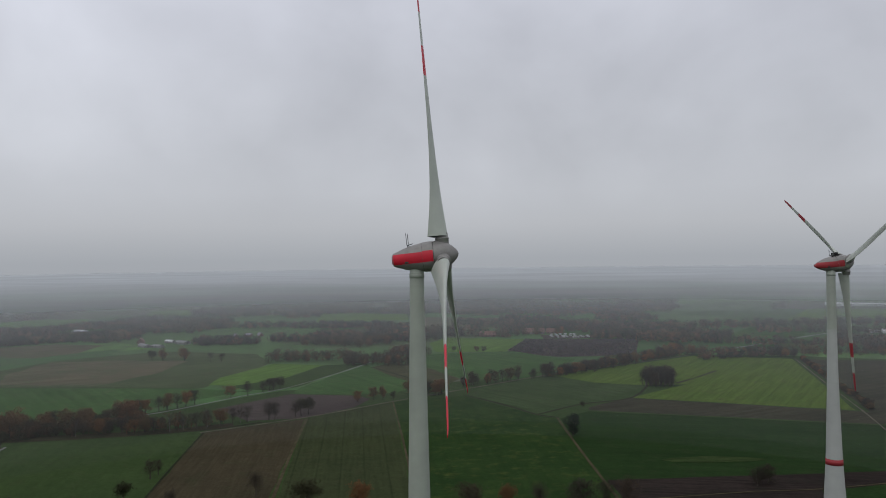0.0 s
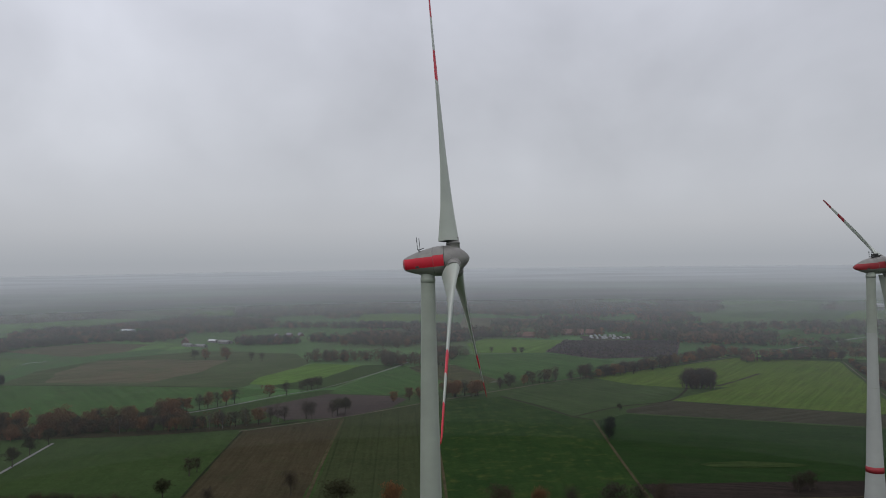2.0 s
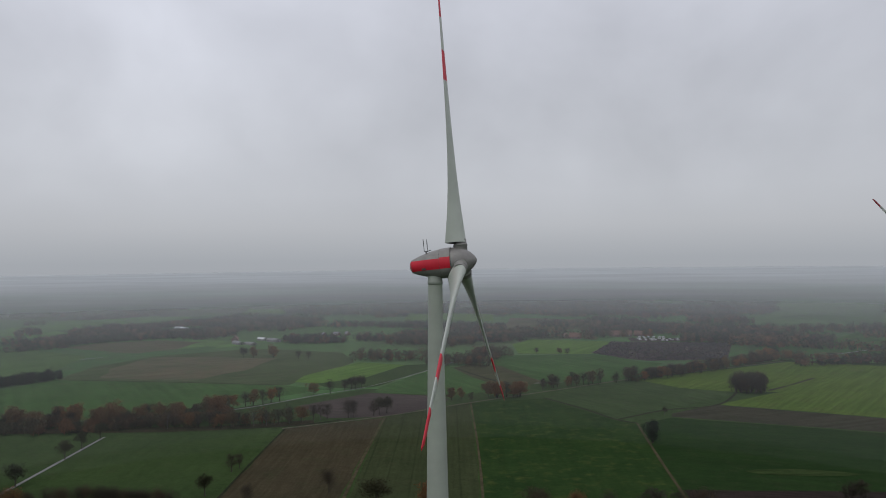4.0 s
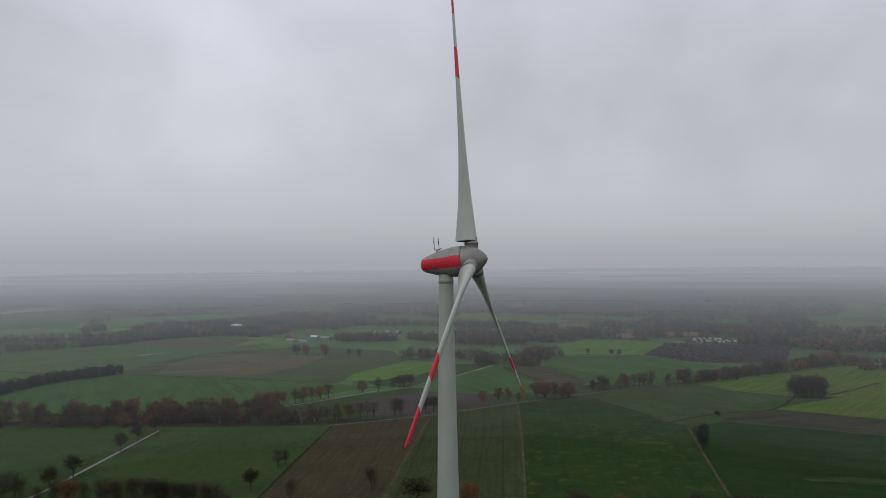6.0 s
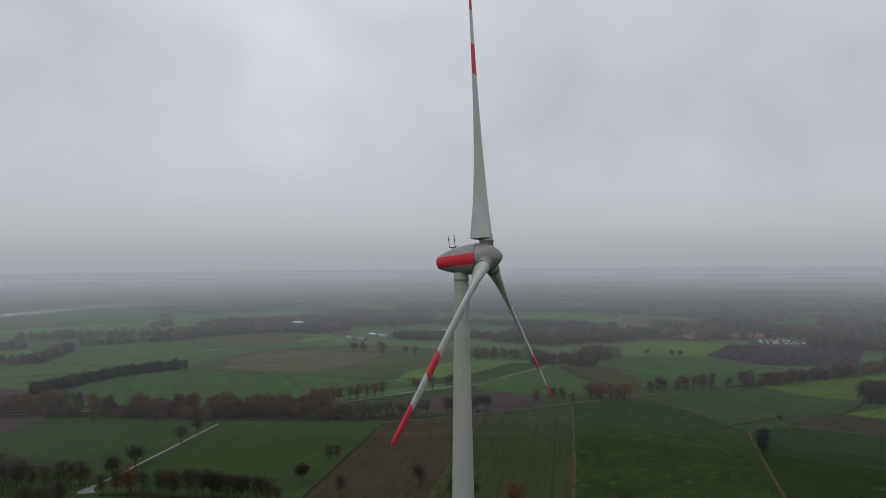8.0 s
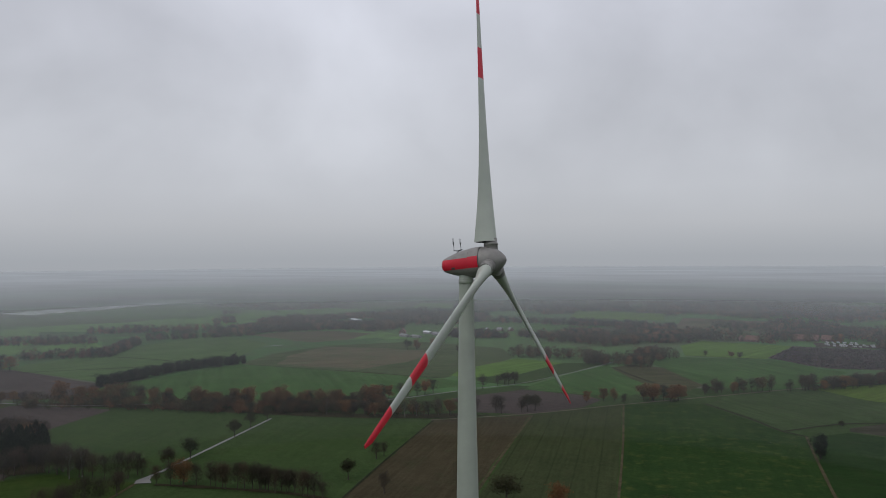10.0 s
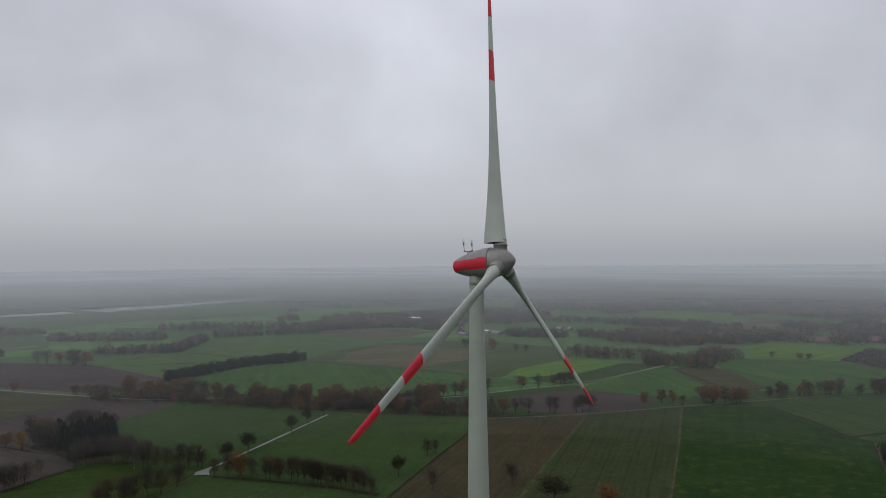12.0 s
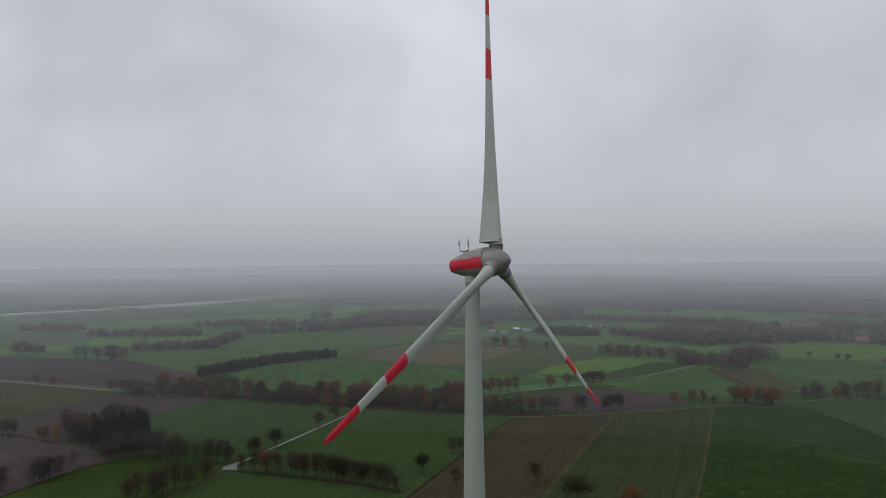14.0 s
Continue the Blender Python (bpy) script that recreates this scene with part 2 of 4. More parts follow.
PLOUGH_DARK = field_material("dark_peaty_soil", (0.019, 0.015, 0.013), (0.026, 0.020, 0.017), (0.016, 0.016, 0.012), 97, 2.0, 0.25, 0, 40)
WEEDY = field_material("olive_weedy_fallow", (0.042, 0.046, 0.021), (0.054, 0.055, 0.028), (0.052, 0.044, 0.030), 60, 5.0, 0.15, 0, 30)
SPRING = field_material("fresh_short_grass", (0.025, 0.043, 0.010), (0.031, 0.050, 0.012), (0.032, 0.044, 0.013), 40, 4.0, 0.1, 0, 30)
ROUGH = field_material("rough_verge_grass", (0.044, 0.040, 0.022), (0.072, 0.060, 0.034), (0.028, 0.035, 0.017), 0, 0.0, 0.2, 0, 9)
DITCH = field_material("dark_ditch_growth", (0.018, 0.021, 0.012), (0.026, 0.028, 0.016), (0.046, 0.042, 0.026), 0, 0.0, 0.2, 0, 8)
LITTER = field_material("leaf_litter", (0.026, 0.025, 0.013), (0.036, 0.029, 0.018), (0.022, 0.028, 0.011), 0, 0.0, 0.2, 0, 10)
ASPHALT = plain_material("worn_pale_asphalt", (0.125, 0.125, 0.118), (0.165, 0.162, 0.153), 9.0, 0.75, 0.0, 0.4, 0.3, False)
TRACK = plain_material("sandy_track", (0.105, 0.088, 0.064), (0.050, 0.050, 0.032), 9.0, 0.95, 0.0, 0.1, 0.4, False)

M_BARK = plain_material("bark", (0.050, 0.042, 0.034), (0.075, 0.066, 0.055), 0.8, 0.9, 0.0, 0.1, 0.5)
M_BIRCH = plain_material("pale_bark", (0.16, 0.15, 0.135), (0.08, 0.075, 0.068), 0.7, 0.9, 0.0, 0.1, 0.3)
LEAF_RUST = leaf_material("rust_leaves", ((0.150, 0.082, 0.043), (0.118, 0.080, 0.045), (0.180, 0.088, 0.040), (0.096, 0.075, 0.043)))
LEAF_TWIG = leaf_material("bare_twigs", ((0.060, 0.050, 0.039), (0.048, 0.045, 0.034), (0.074, 0.054, 0.038)))
LEAF_OLIVE = leaf_material("late_green_leaves", ((0.038, 0.044, 0.024), (0.054, 0.054, 0.030), (0.050, 0.042, 0.028)))
LEAF_CONIFER = leaf_material("conifer_needles", ((0.020, 0.028, 0.020), (0.027, 0.036, 0.023), (0.032, 0.034, 0.024)))
LEAF_GOLD = leaf_material("golden_leaves", ((0.24, 0.13, 0.025), (0.20, 0.11, 0.022)))
PASTURE = field_material("olive_pasture", (0.046, 0.066, 0.029), (0.058, 0.076, 0.035), (0.066, 0.070, 0.040), 60, 6.0, 0.12, 0, 50)
STREAK = field_material("pale_mown_grass", (0.023, 0.039, 0.012), (0.030, 0.046, 0.015), (0.019, 0.036, 0.011), 80, 3.0, 0.2, 0, 12)
NURSERY = wood_stuff_material("purplish_nursery_stock", ((0.104, 0.086, 0.096), (0.118, 0.092, 0.096), (0.084, 0.080, 0.082)))
THICKET = wood_stuff_material("rust_brown_thicket", ((0.086, 0.068, 0.047), (0.170, 0.086, 0.047), (0.066, 0.062, 0.042)))
MEADOW_FAR = field_material("grey_green_meadow", (0.052, 0.092, 0.032), (0.063, 0.107, 0.038), (0.064, 0.088, 0.040), 25, 5.0, 0.12)
WOODS = wood_stuff_material("autumn_woodland", ((0.076, 0.064, 0.057), (0.180, 0.098, 0.064), (0.056, 0.063, 0.047)))


# ---- building blocks ----
def mesh_of(name, bm, material):
    data = bpy.data.meshes.new(name)
    bm.to_mesh(data)
    bm.free()
    for m in material if isinstance(material, (list, tuple)) else (material,):
        data.materials.append(m)
    return data


def part(name, bm, material, parent, label="", m=None):
    ob = new(name, mesh_of(name, bm, material))
    ob.parent = parent
    if m is not None:
        ob.matrix_local = m
    return tagged(ob, label)


def smooth(bm):
    for f in bm.faces:
        f.smooth = len(f.verts) <= 4
    return bm


def loft(rings, bm=None, closed=True, caps=True, material=0):
    """Rings of equal length, skinned one to the next."""
    bm = bm or bmesh.new()
    rows = [[bm.verts.new(p) for p in ring] for ring in rings]
    n = len(rows[0])
    for a, b in zip(rows, rows[1:]):
        for i in range(n if closed else n - 1):
            f = bm.faces.new((a[i], a[(i + 1) % n], b[(i + 1) % n], b[i]))
            f.material_index = material
    if caps and closed:
        for ring in (list(reversed(rows[0])), rows[-1]):
            f = bm.faces.new(ring)
            f.material_index = material
            for e in f.edges:
                e.smooth = False
    return bm


def circle(r, z, n=32, x=0.0, y=0.0):
    return [(x + r * math.cos(2 * math.pi * i / n), y + r * math.sin(2 * math.pi * i / n), z) for i in range(n)]


def lathe(profile, n=32, bm=None):
    """Turned about z: rows of (radius, z)."""
    return smooth(loft([circle(r, z, n) for r, z in profile], bm))


def tube(points, radii, n=6, bm=None):
    """A round bar along points."""
    bm = bm or bmesh.new()
    points = [Vector(p) for p in points]
    rings = []
    for i, p in enumerate(points):
        d = (points[min(i + 1, len(points) - 1)] - points[max(i - 1, 0)]).normalized()
        side = d.orthogonal().normalized()
        other = d.cross(side)
        r = radii[i] if isinstance(radii, (list, tuple)) else radii
        rings.append([p + r * (side * math.cos(2 * math.pi * k / n) + other * math.sin(2 * math.pi * k / n)) for k in range(n)])
    return loft(rings, bm)


def block(x0, x1, y0, y1, z0, z1, bm=None, bevel=0.0):
    own = bmesh.new()
    bmesh.ops.create_cube(own, size=1.0)
    for v in own.verts:
        v.co = ((x0 + x1) / 2 + v.co.x * (x1 - x0), (y0 + y1) / 2 + v.co.y * (y1 - y0), (z0 + z1) / 2 + v.co.z * (z1 - z0))
    if bevel:
        bmesh.ops.bevel(own, geom=own.edges[:], offset=bevel, segments=2, affect="EDGES")
    if bm is None:
        return own
    data = bpy.data.meshes.new("tmp")
    own.to_mesh(data)
    own.free()
    bm.from_mesh(data)
    bpy.data.meshes.remove(data)
    return bm


def empty(name, x, y, z=0.0, turn=0.0):
    ob = new(name)
    ob.matrix_world = pose(x, y, z, 0, 0, turn)
    return ob


# ---- ground, fields, roads ----
def ground_material():
    k = Nodes("patchwork_land")
    cell = k.node("ShaderNodeTexVoronoi", Scale=1 / 190.0, Randomness=0.85)
    cell.distance = "CHEBYCHEV"
    k.join(k.position(38, (1, 0.62, 1)), cell.inputs["Vector"])
    split = k.node("ShaderNodeSeparateColor")
    k.join(cell.outputs["Color"], split.inputs[0])
    ramp = k.node("ShaderNodeValToRGB")
    ramp.color_ramp.interpolation = "CONSTANT"
    e = ramp.color_ramp.elements
    e[0].color, e[1].position, e[1].color = (0.040, 0.090, 0.028, 1), 0.86, (0.078, 0.158, 0.040, 1)
    for place, tone in ((0.25, (0.060, 0.116, 0.038)), (0.45, (0.076, 0.079, 0.053)), (0.6, (0.052, 0.120, 0.034)), (0.74, (0.069, 0.098, 0.043))):
        e.new(place).color = (*tone, 1)
    k.join(split.outputs[0], ramp.inputs[0])
    blot = k.spread(k.noise(k.position(), 1 / 30.0, 6.0, 0.65), 0.45, 0.72)
    colour = k.mix(blot, ramp.outputs[0], (0.052, 0.074, 0.034))
    fine = k.noise(k.position(), 1.1, 4.0, 0.7)
    grain = k.spread(fine, 0.3, 0.7, 0.75, 1.25)
    grey = k.node("ShaderNodeCombineXYZ")
    for i in range(3):
        k.join(grain, grey.inputs[i])
    k.bump(fine, 0.5, 0.3)
    return k.done(k.mix(1.0, colour, grey.outputs[0], "MULTIPLY"), 0.95, 0.0, 0.1)


land = bmesh.new()
loft([[(r * math.cos(a * math.pi / 48), r * math.sin(a * math.pi / 48), 0.0) for a in range(96)] for r in (1, 150, 400, 900, 1800, 3000, 4850)], land, True, False)
land.faces.new([v for v in land.verts][:96])
bmesh.ops.recalc_face_normals(land, faces=land.faces[:])
if land.faces[0].normal.z < 0:
    bmesh.ops.reverse_faces(land, faces=land.faces[:])
tagged(new("ground", mesh_of("ground", land, ground_material())), "flat farmland of meadows and dark autumn fields", "ground", kind="structure")


FIELD_LEVEL = [0.03]
FAR_FIELDS = []


def field(name, corners, material, label, height=0.0, hidden_edge=0.6, category="field"):
    """A field, its edge slightly uneven as ploughs and mowers leave it."""
    rng = random.Random(len(label) * 7 + int(corners[0][0]))
    FIELD_LEVEL[0] += 0.006
    if max(math.hypot(*c) for c in corners) > 720:
        FAR_FIELDS.append(corners)
    height += FIELD_LEVEL[0]
    bm, rim = bmesh.new(), []
    for (x0, y0), (x1, y1) in zip(corners, corners[1:] + corners[:1]):
        n = max(1, int(math.hypot(x1 - x0, y1 - y0) / 14))
        for i in range(n):
            s = i / n
            wob = 0.0 if i == 0 else hidden_edge
            rim.append(bm.verts.new((x0 + (x1 - x0) * s + rng.uniform(-wob, wob), y0 + (y1 - y0) * s + rng.uniform(-wob, wob), height)))
    face = bm.faces.new(rim)
    if face.normal.z < 0:
        face.normal_flip()
    bmesh.ops.triangulate(bm, faces=bm.faces[:])
    return tagged(new(name, mesh_of(name, bm, material)), label, category, kind="structure")


def smooth_line(points, step=9.0):
    """A flowing line through the points."""
    pts = [Vector((*p, 0)) for p in points]
    out = []
    for i in range(len(pts) - 1):
        a, b, c, d = pts[max(i - 1, 0)], pts[i], pts[i + 1], pts[min(i + 2, len(pts) - 1)]
        n = max(1, int((c - b).length / step))
        for j in range(n):
            s = j / n
            out.append(0.5 * (2 * b + (c - a) * s + (2 * a - 5 * b + 4 * c - d) * s * s + (3 * b - a - 3 * c + d) * s**3))
    return out + [pts[-1]]


def strip(name, points, width, material, label, category, height=0.26, uneven=0.12, crown=0.05):
    rng = random.Random(len(points) + int(points[0][1]))
    line, bm, rows = smooth_line(points), bmesh.new(), []
    for i, p in enumerate(line):
        d = (line[min(i + 1, len(line) - 1)] - line[max(i - 1, 0)]).normalized()
        side = Vector((-d.y, d.x, 0))
        half = 0.5 * width * (1 + rng.uniform(-uneven, uneven))
        rows.append([bm.verts.new(p + side * half * s + Vector((0, 0, height + crown * (1 - abs(s))))) for s in (-1, -0.55, 0, 0.55, 1)])
    for a, b in zip(rows, rows[1:]):
        for i in range(4):
            bm.faces.new((a[i + 1], a[i], b[i], b[i + 1]))
    return tagged(new(name, mesh_of(name, smooth(bm), material)), label, category, kind="structure")


field("field_0", [(-560, 40), (-600, 255), (-450, 300), (-250, 383), (-150, 500), (-60, 520), (80, 575), (150, 520), (290, 400), (350, 270), (250, -100), (-300, -100)], GRASS, "dark winter grass between the field edges")
field("field_38", [(262, 361), (350, 270), (490, 640), (340, 690), (240, 712), (74, 580), (150, 516)], GRASS, "dark grass along the field edges")
field("field_1", [(-372, 225), (-379, 240), (-386, 272), (-391, 300), (-345, 316), (-268, 317), (-256, 268), (-245, 200), (-244, 186), (-262, 177), (-294, 175), (-318, 189), (-346, 214)], GRASS, "deep green winter meadow beside the farm road")
field("field_2", [(-264, 321), (-162, 353), (-136, 194), (-185, 185), (-237, 184)], GRASS, "green meadow between farm road and ploughed field")
field("field_3", [(-237, 174), (-185, 184), (-136, 193), (-96, 40), (-200, 40), (-213, 80), (-226, 130), (-231, 150)], GRASS, "green meadow south of the row of trees")
field("field_4", [(-162, 353), (-107, 393), (-85, 223), (-40, -60), (-84, -60), (-136, 194)], PLOUGH, "brown ploughed field with drilled rows")
field("field_5", [(-106, 394), (-55, 449), (-24, 250), (16, -80), (-36, -60), (-81, 223)], CROP_TRAM, "young green crop with wheel tracks")
field("field_6", [(-53, 450), (-1, 474), (49, 402), (62, 392), (65, 322), (71, 244), (84, -90), (20, -80), (-22, 250)], GRASS_DEEP, "deep green patchy crop field")
field("field_7", [(2, 472), (12, 511), (74, 570), (108, 528), (150, 513), (85, 437), (50, 403)], CROP_GREY, "thin grey-green crop field")
field("field_8", [(77, 570), (239, 696), (332, 669), (267, 414), (125, 463), (184, 520), (150, 516), (109, 531)], CROP_LIME, "bright lime green catch crop field")
field("field_9", [(88, 427), (123, 462), (267, 411), (282, 404), (263, 371), (87, 417)], STUBBLE_OLD, "brown stubble strip below the lime green field")
field("field_10", [(64, 392), (86, 414), (262, 368), (208, 268), (70, 254), (66, 322)], GRASS_LOW, "dark green meadow with a pale mown streak")
field("field_11", [(70, 255), (209, 270), (150, 60), (86, 60)], PLOUGH_DARK, "dark ploughed soil")
field("field_42", [(164, 240), (198, 249), (232, 258), (190, 150), (150, 150)], GRASS_LOW, "dark green meadow corner beyond bare soil")
field("field_12", [(337, 665), (480, 640), (330, 270), (262, 361), (276, 417), (301, 520)], STUBBLE_OLD, "brown autumn field beyond a hedge")
field("field_13", [(-180, 427), (-140, 484), (-88, 476), (-72, 463), (-79, 431), (-108, 395), (-145, 387)], PLOUGH_WET, "dark purplish ploughed field beside the road")
field("field_14", [(-140, 484), (-139, 512), (-121, 583), (-101, 642), (-93, 624), (-33, 526), (-54, 488), (-89, 480)], GRASS_MID, "green triangular meadow beside the road")
field("field_37", [(-72, 467), (-56, 488), (-33, 523), (6, 509), (-30, 470), (-77, 433)], CROP_GREY, "scrubby grass strip beside the track")
field("field_15", [(-95, 627), (-77, 655), (-49, 644), (-6, 555), (-20, 512), (-42, 530), (-67, 568)], WEEDY, "narrow brown field")
field("field_16", [(-222, 528), (-226, 565), (-200, 656), (-146, 640), (-166, 556), (-200, 522)], CROP_PALE, "pale bright green crop field", 0.2)
field("field_17", [(-478, 362), (-452, 518), (-401, 518), (-226, 511), (-181, 497), (-253, 398), (-386, 330), (-448, 302)], GRASS_MID, "wide green meadow behind the tree belt")
field("field_18", [(-416, 532), (-445, 594), (-448, 676), (-380, 690), (-300, 680), (-298, 590), (-322, 525)], STUBBLE, "brown stubble field", 0.0, 2.6)
field("field_19", [(-512, 716), (-622, 757), (-608, 805), (-541, 850), (-470, 832), (-462, 755), (-489, 712)], STUBBLE, "light brown stubble field", 0.0, 1.6)
field("field_20", [(-770, 290), (-770, 360), (-698, 386), (-630, 406), (-476, 374), (-462, 318), (-501, 298), (-619, 277), (-700, 215)], PLOUGH_WET, "dark brown ploughed field")
field("field_21", [(-700, 180), (-640, 262), (-587, 271), (-540, 277), (-478, 286), (-466, 239), (-459, 204), (-461, 182), (-480, 60), (-600, 60)], WEEDY, "thin olive crop field")
field("field_22", [(-459, 182), (-457, 204), (-464, 239), (-474, 284), (-415, 299), (-391, 300), (-386, 272), (-379, 240), (-372, 224), (-346, 214), (-337, 168), (-362, 166), (-394, 165), (-430, 158), (-470, 120)], PLOUGH_WET, "dark ploughed field beside the copse")
field("field_23", [(-284, 50), (-294, 91), (-302, 127), (-304, 153), (-304, 162), (-290, 171), (-274, 170), (-242, 176), (-236, 160), (-231, 138), (-214, 84), (-204, 50)], SPRING, "small green meadow by the copse")
field("field_24", [(-480, 100), (-430, 156), (-394, 163), (-362, 164), (-338, 166), (-309, 160), (-306, 153), (-304, 127), (-296, 91), (-284, 40), (-420, 30)], PLOUGH_WET, "dark bare soil below the copse")
field("litter_3", [(-366, 170), (-338, 168), (-309, 161), (-296, 171), (-318, 187), (-346, 212), (-372, 218), (-384, 196)], LITTER, "brown leaf litter under the conifer copse", 0.02, 1.2, "litter")
field("field_25", [(-656, 409), (-652, 556), (-667, 743), (-539, 684), (-491, 568), (-494, 383)], MEADOW_FAR, "pale green meadow beyond a dark hedge")
field("field_26", [(-50, 832), (-29, 890), (75, 870), (43, 741), (-37, 740)], CROP_PALE, "bright green field before the village")
field("field_27", [(75, 868), (220, 864), (183, 709), (102, 691), (80, 706), (45, 753)], PLOUGH_WET, "dark bare field by the village")
field("yard_1", [(98, 872), (170, 876), (177, 914), (98, 918)], PLOUGH_WET, "dark gravel yard under the parked vans", 0.03, 1.0, "yard")
field("field_28", [(-452, 516), (-470, 600), (-450, 690), (-367, 766), (-242, 736), (-205, 660), (-222, 512)], PASTURE, "olive green pasture with single trees", -0.19)
field("field_29", [(-68, 681), (-58, 727), (43, 737), (61, 731), (90, 687), (113, 676), (76, 577), (40, 548), (-3, 552), (-32, 603)], GRASS_MID, "green meadow north of the track", -0.19)
field("field_30", [(104, 290), (112, 294), (130, 297), (150, 295), (160, 291), (150, 287), (128, 285), (110, 286)], STREAK, "pale mown streak in the meadow", 0.02, 0.8)

field("field_31", [(-265, 1164), (-300, 1379), (-123, 1329), (-108, 1183)], CROP_PALE, "far green meadow in the haze")
field("field_32", [(-642, 1314), (-698, 1492), (-619, 1500), (-554, 1348)], CROP_PALE, "far green meadow in the haze")
field("field_34", [(515, 1124), (661, 1372), (801, 1354), (656, 1088)], CROP_PALE, "far green pasture before white halls")
field("field_35", [(-674, 598), (-667, 745), (-528, 672), (-509, 602), (-619, 547)], MEADOW_FAR, "pale green pasture by far woods")
field("field_36", [(-77, 1051), (-85, 1251), (52, 1209), (52, 1032)], STUBBLE, "far dark field in the haze")

field("field_39", [(318, 852), (412, 1001), (495, 1008), (440, 884), (362, 812)], GRASS_MID, "green meadow beside the far lane")
field("field_40", [(-166, 556), (-146, 642), (-105, 652), (-124, 583), (-142, 515), (-160, 500), (-185, 505), (-200, 522)], GRASS, "dark green strip between crop and lane")
field("field_41", [(331, 779), (368, 811), (447, 872), (402, 769), (359, 759)], GRASS_MID, "green meadow below the far lane")

strip("road_1", [(-242, 177), (-243, 195), (-248, 223), (-257, 271), (-266, 318)], 2.0, ASPHALT, "narrow pale asphalt farm road", "road")
strip("road_2", [(-760, 235), (-660, 262), (-587, 274), (-540, 280), (-498, 286), (-467, 291), (-429, 300), (-395, 318), (-346, 343), (-290, 364), (-250, 381), (-236, 396), (-214, 416), (-186, 460), (-177, 475), (-150, 511), (-123, 585), (-102, 659), (-91, 732)], 2.0, ASPHALT, "pale asphalt lane between fields", "road")

strip("road_3", [(-164, 353), (-108, 396), (-52, 453), (9, 511), (74, 573), (154, 635), (239, 703)], 2.2, TRACK, "sandy field track with grassy edges", "track")
strip("road_4", [(62, 393), (65, 322), (69, 247), (80, 60), (84, -90)], 1.5, ROUGH, "grassy path along a field edge", "track")
strip("road_5", [(-106, 393), (-83, 223), (-38, -60)], 1.7, ROUGH, "strip of dry yellow grass between fields", "verge")
strip("road_6", [(335, 668), (297, 520), (271, 414), (255, 354)], 1.2, TRACK, "worn lane beside a hedge", "road", 0.26, 0.4)
strip("road_7", [(293, 755), (321, 772), (413, 856), (480, 911)], 2.6, ASPHALT, "pale lane near the village", "road")
field("pavement_1", [(-240, 174), (-243, 179), (-243, 187), (-241, 187), (-238, 182), (-233, 178)], ASPHALT, "small paved apron at the junction", 0.05, 0.1, "road")
strip("track_2", [(176, 525), (199, 551), (231, 592)], 2.6, STUBBLE_OLD, "dark wheel track from the copse", "track", 0.26, 0.5)
strip("track_1", [(-241, 178), (-235, 160), (-230, 138), (-226, 130), (-212, 84)], 1.8, ROUGH, "faint grassy track from the junction", "track")
strip("verge_3", [(86, 228), (101, 231), (134, 238), (162, 241), (198, 250), (220, 256)], 0.9, ROUGH, "pale sandy edge of the dark field", "verge")
strip("verge_2", [(-430, 157), (-394, 164), (-362, 165), (-338, 167), (-309, 161), (-304, 150), (-303, 127), (-295, 91)], 1.0, LITTER, "pale dry edge between soil and meadow", "verge")
strip("litter_1", [(-230, 177), (-209, 182), (-188, 186), (-165, 190), (-141, 190)], 3.4, LITTER, "brown leaf litter under a row of trees", "litter", 0.25, 0.6)
strip("litter_2", [(-470, 291), (-400, 312), (-322, 327), (-262, 337), (-199, 352), (-150, 374)], 13, LITTER, "brown leaf litter under the tree belt", "litter", 0.24)
strip("ditch_1", [(0, 475), (29, 436), (50, 402), (63, 393)], 2.4, DITCH, "dark overgrown ditch between fields", "ditch", 0.27)
strip("ditch_2", [(-54, 450), (-23, 250), (18, -80)], 1.3, ROUGH, "grassy boundary ditch between crops", "ditch", 0.27)
strip("ditch_3", [(-162, 353), (-136, 194), (-84, -60)], 1.3, DITCH, "dark weedy furrow beside the ploughed field", "ditch", 0.27)
strip("ditch_4", [(-94, 628), (-64, 579), (-31, 531)], 2.4, DITCH, "dark ditch beside the meadow", "ditch", 0.27)
strip("ditch_5", [(50, 403), (85, 438), (125, 461), (150, 515)], 2.2, DITCH, "dark ditch below the grey-green field", "ditch", 0.27)
strip("ditch_6", [(-269, 335), (-199, 350), (-163, 360), (-133, 382)], 2.6, DITCH, "dark ditch under the tree belt", "ditch", 0.27)


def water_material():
    k = Nodes("sky_toned_water")
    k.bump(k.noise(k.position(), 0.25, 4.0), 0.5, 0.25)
    # bright base colour paints in sky brightness that the surface reflects too weakly
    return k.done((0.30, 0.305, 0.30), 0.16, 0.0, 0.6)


strip("ditch_7", [(-612, 400), (-574, 432), (-529, 470)], 2.6, DITCH, "thin dark drain across the meadow", "ditch", 0.28)
strip("ditch_8", [(-614, 514), (-569, 515), (-521, 509)], 2.6, DITCH, "thin dark drain across the meadow", "ditch", 0.28)
strip("road_9", [(-854, 428), (-840, 486)], 3.6, ASPHALT, "short stretch of pale far lane", "road", 0.3)
strip("verge_1", [(-55, 634), (-6, 549)], 2.0, ROUGH, "pale grassy edge between fields", "verge", 0.3)
strip("ditch_9", [(-440, 519), (-336, 517), (-226, 512)], 2.0, DITCH, "thin dark ditch along the meadow", "ditch", 0.28)
strip("ditch_10", [(-37, 740), (43, 740), (58, 762), (75, 868)], 2.2, DITCH, "dark hedge line below the bright field", "ditch", 0.3)
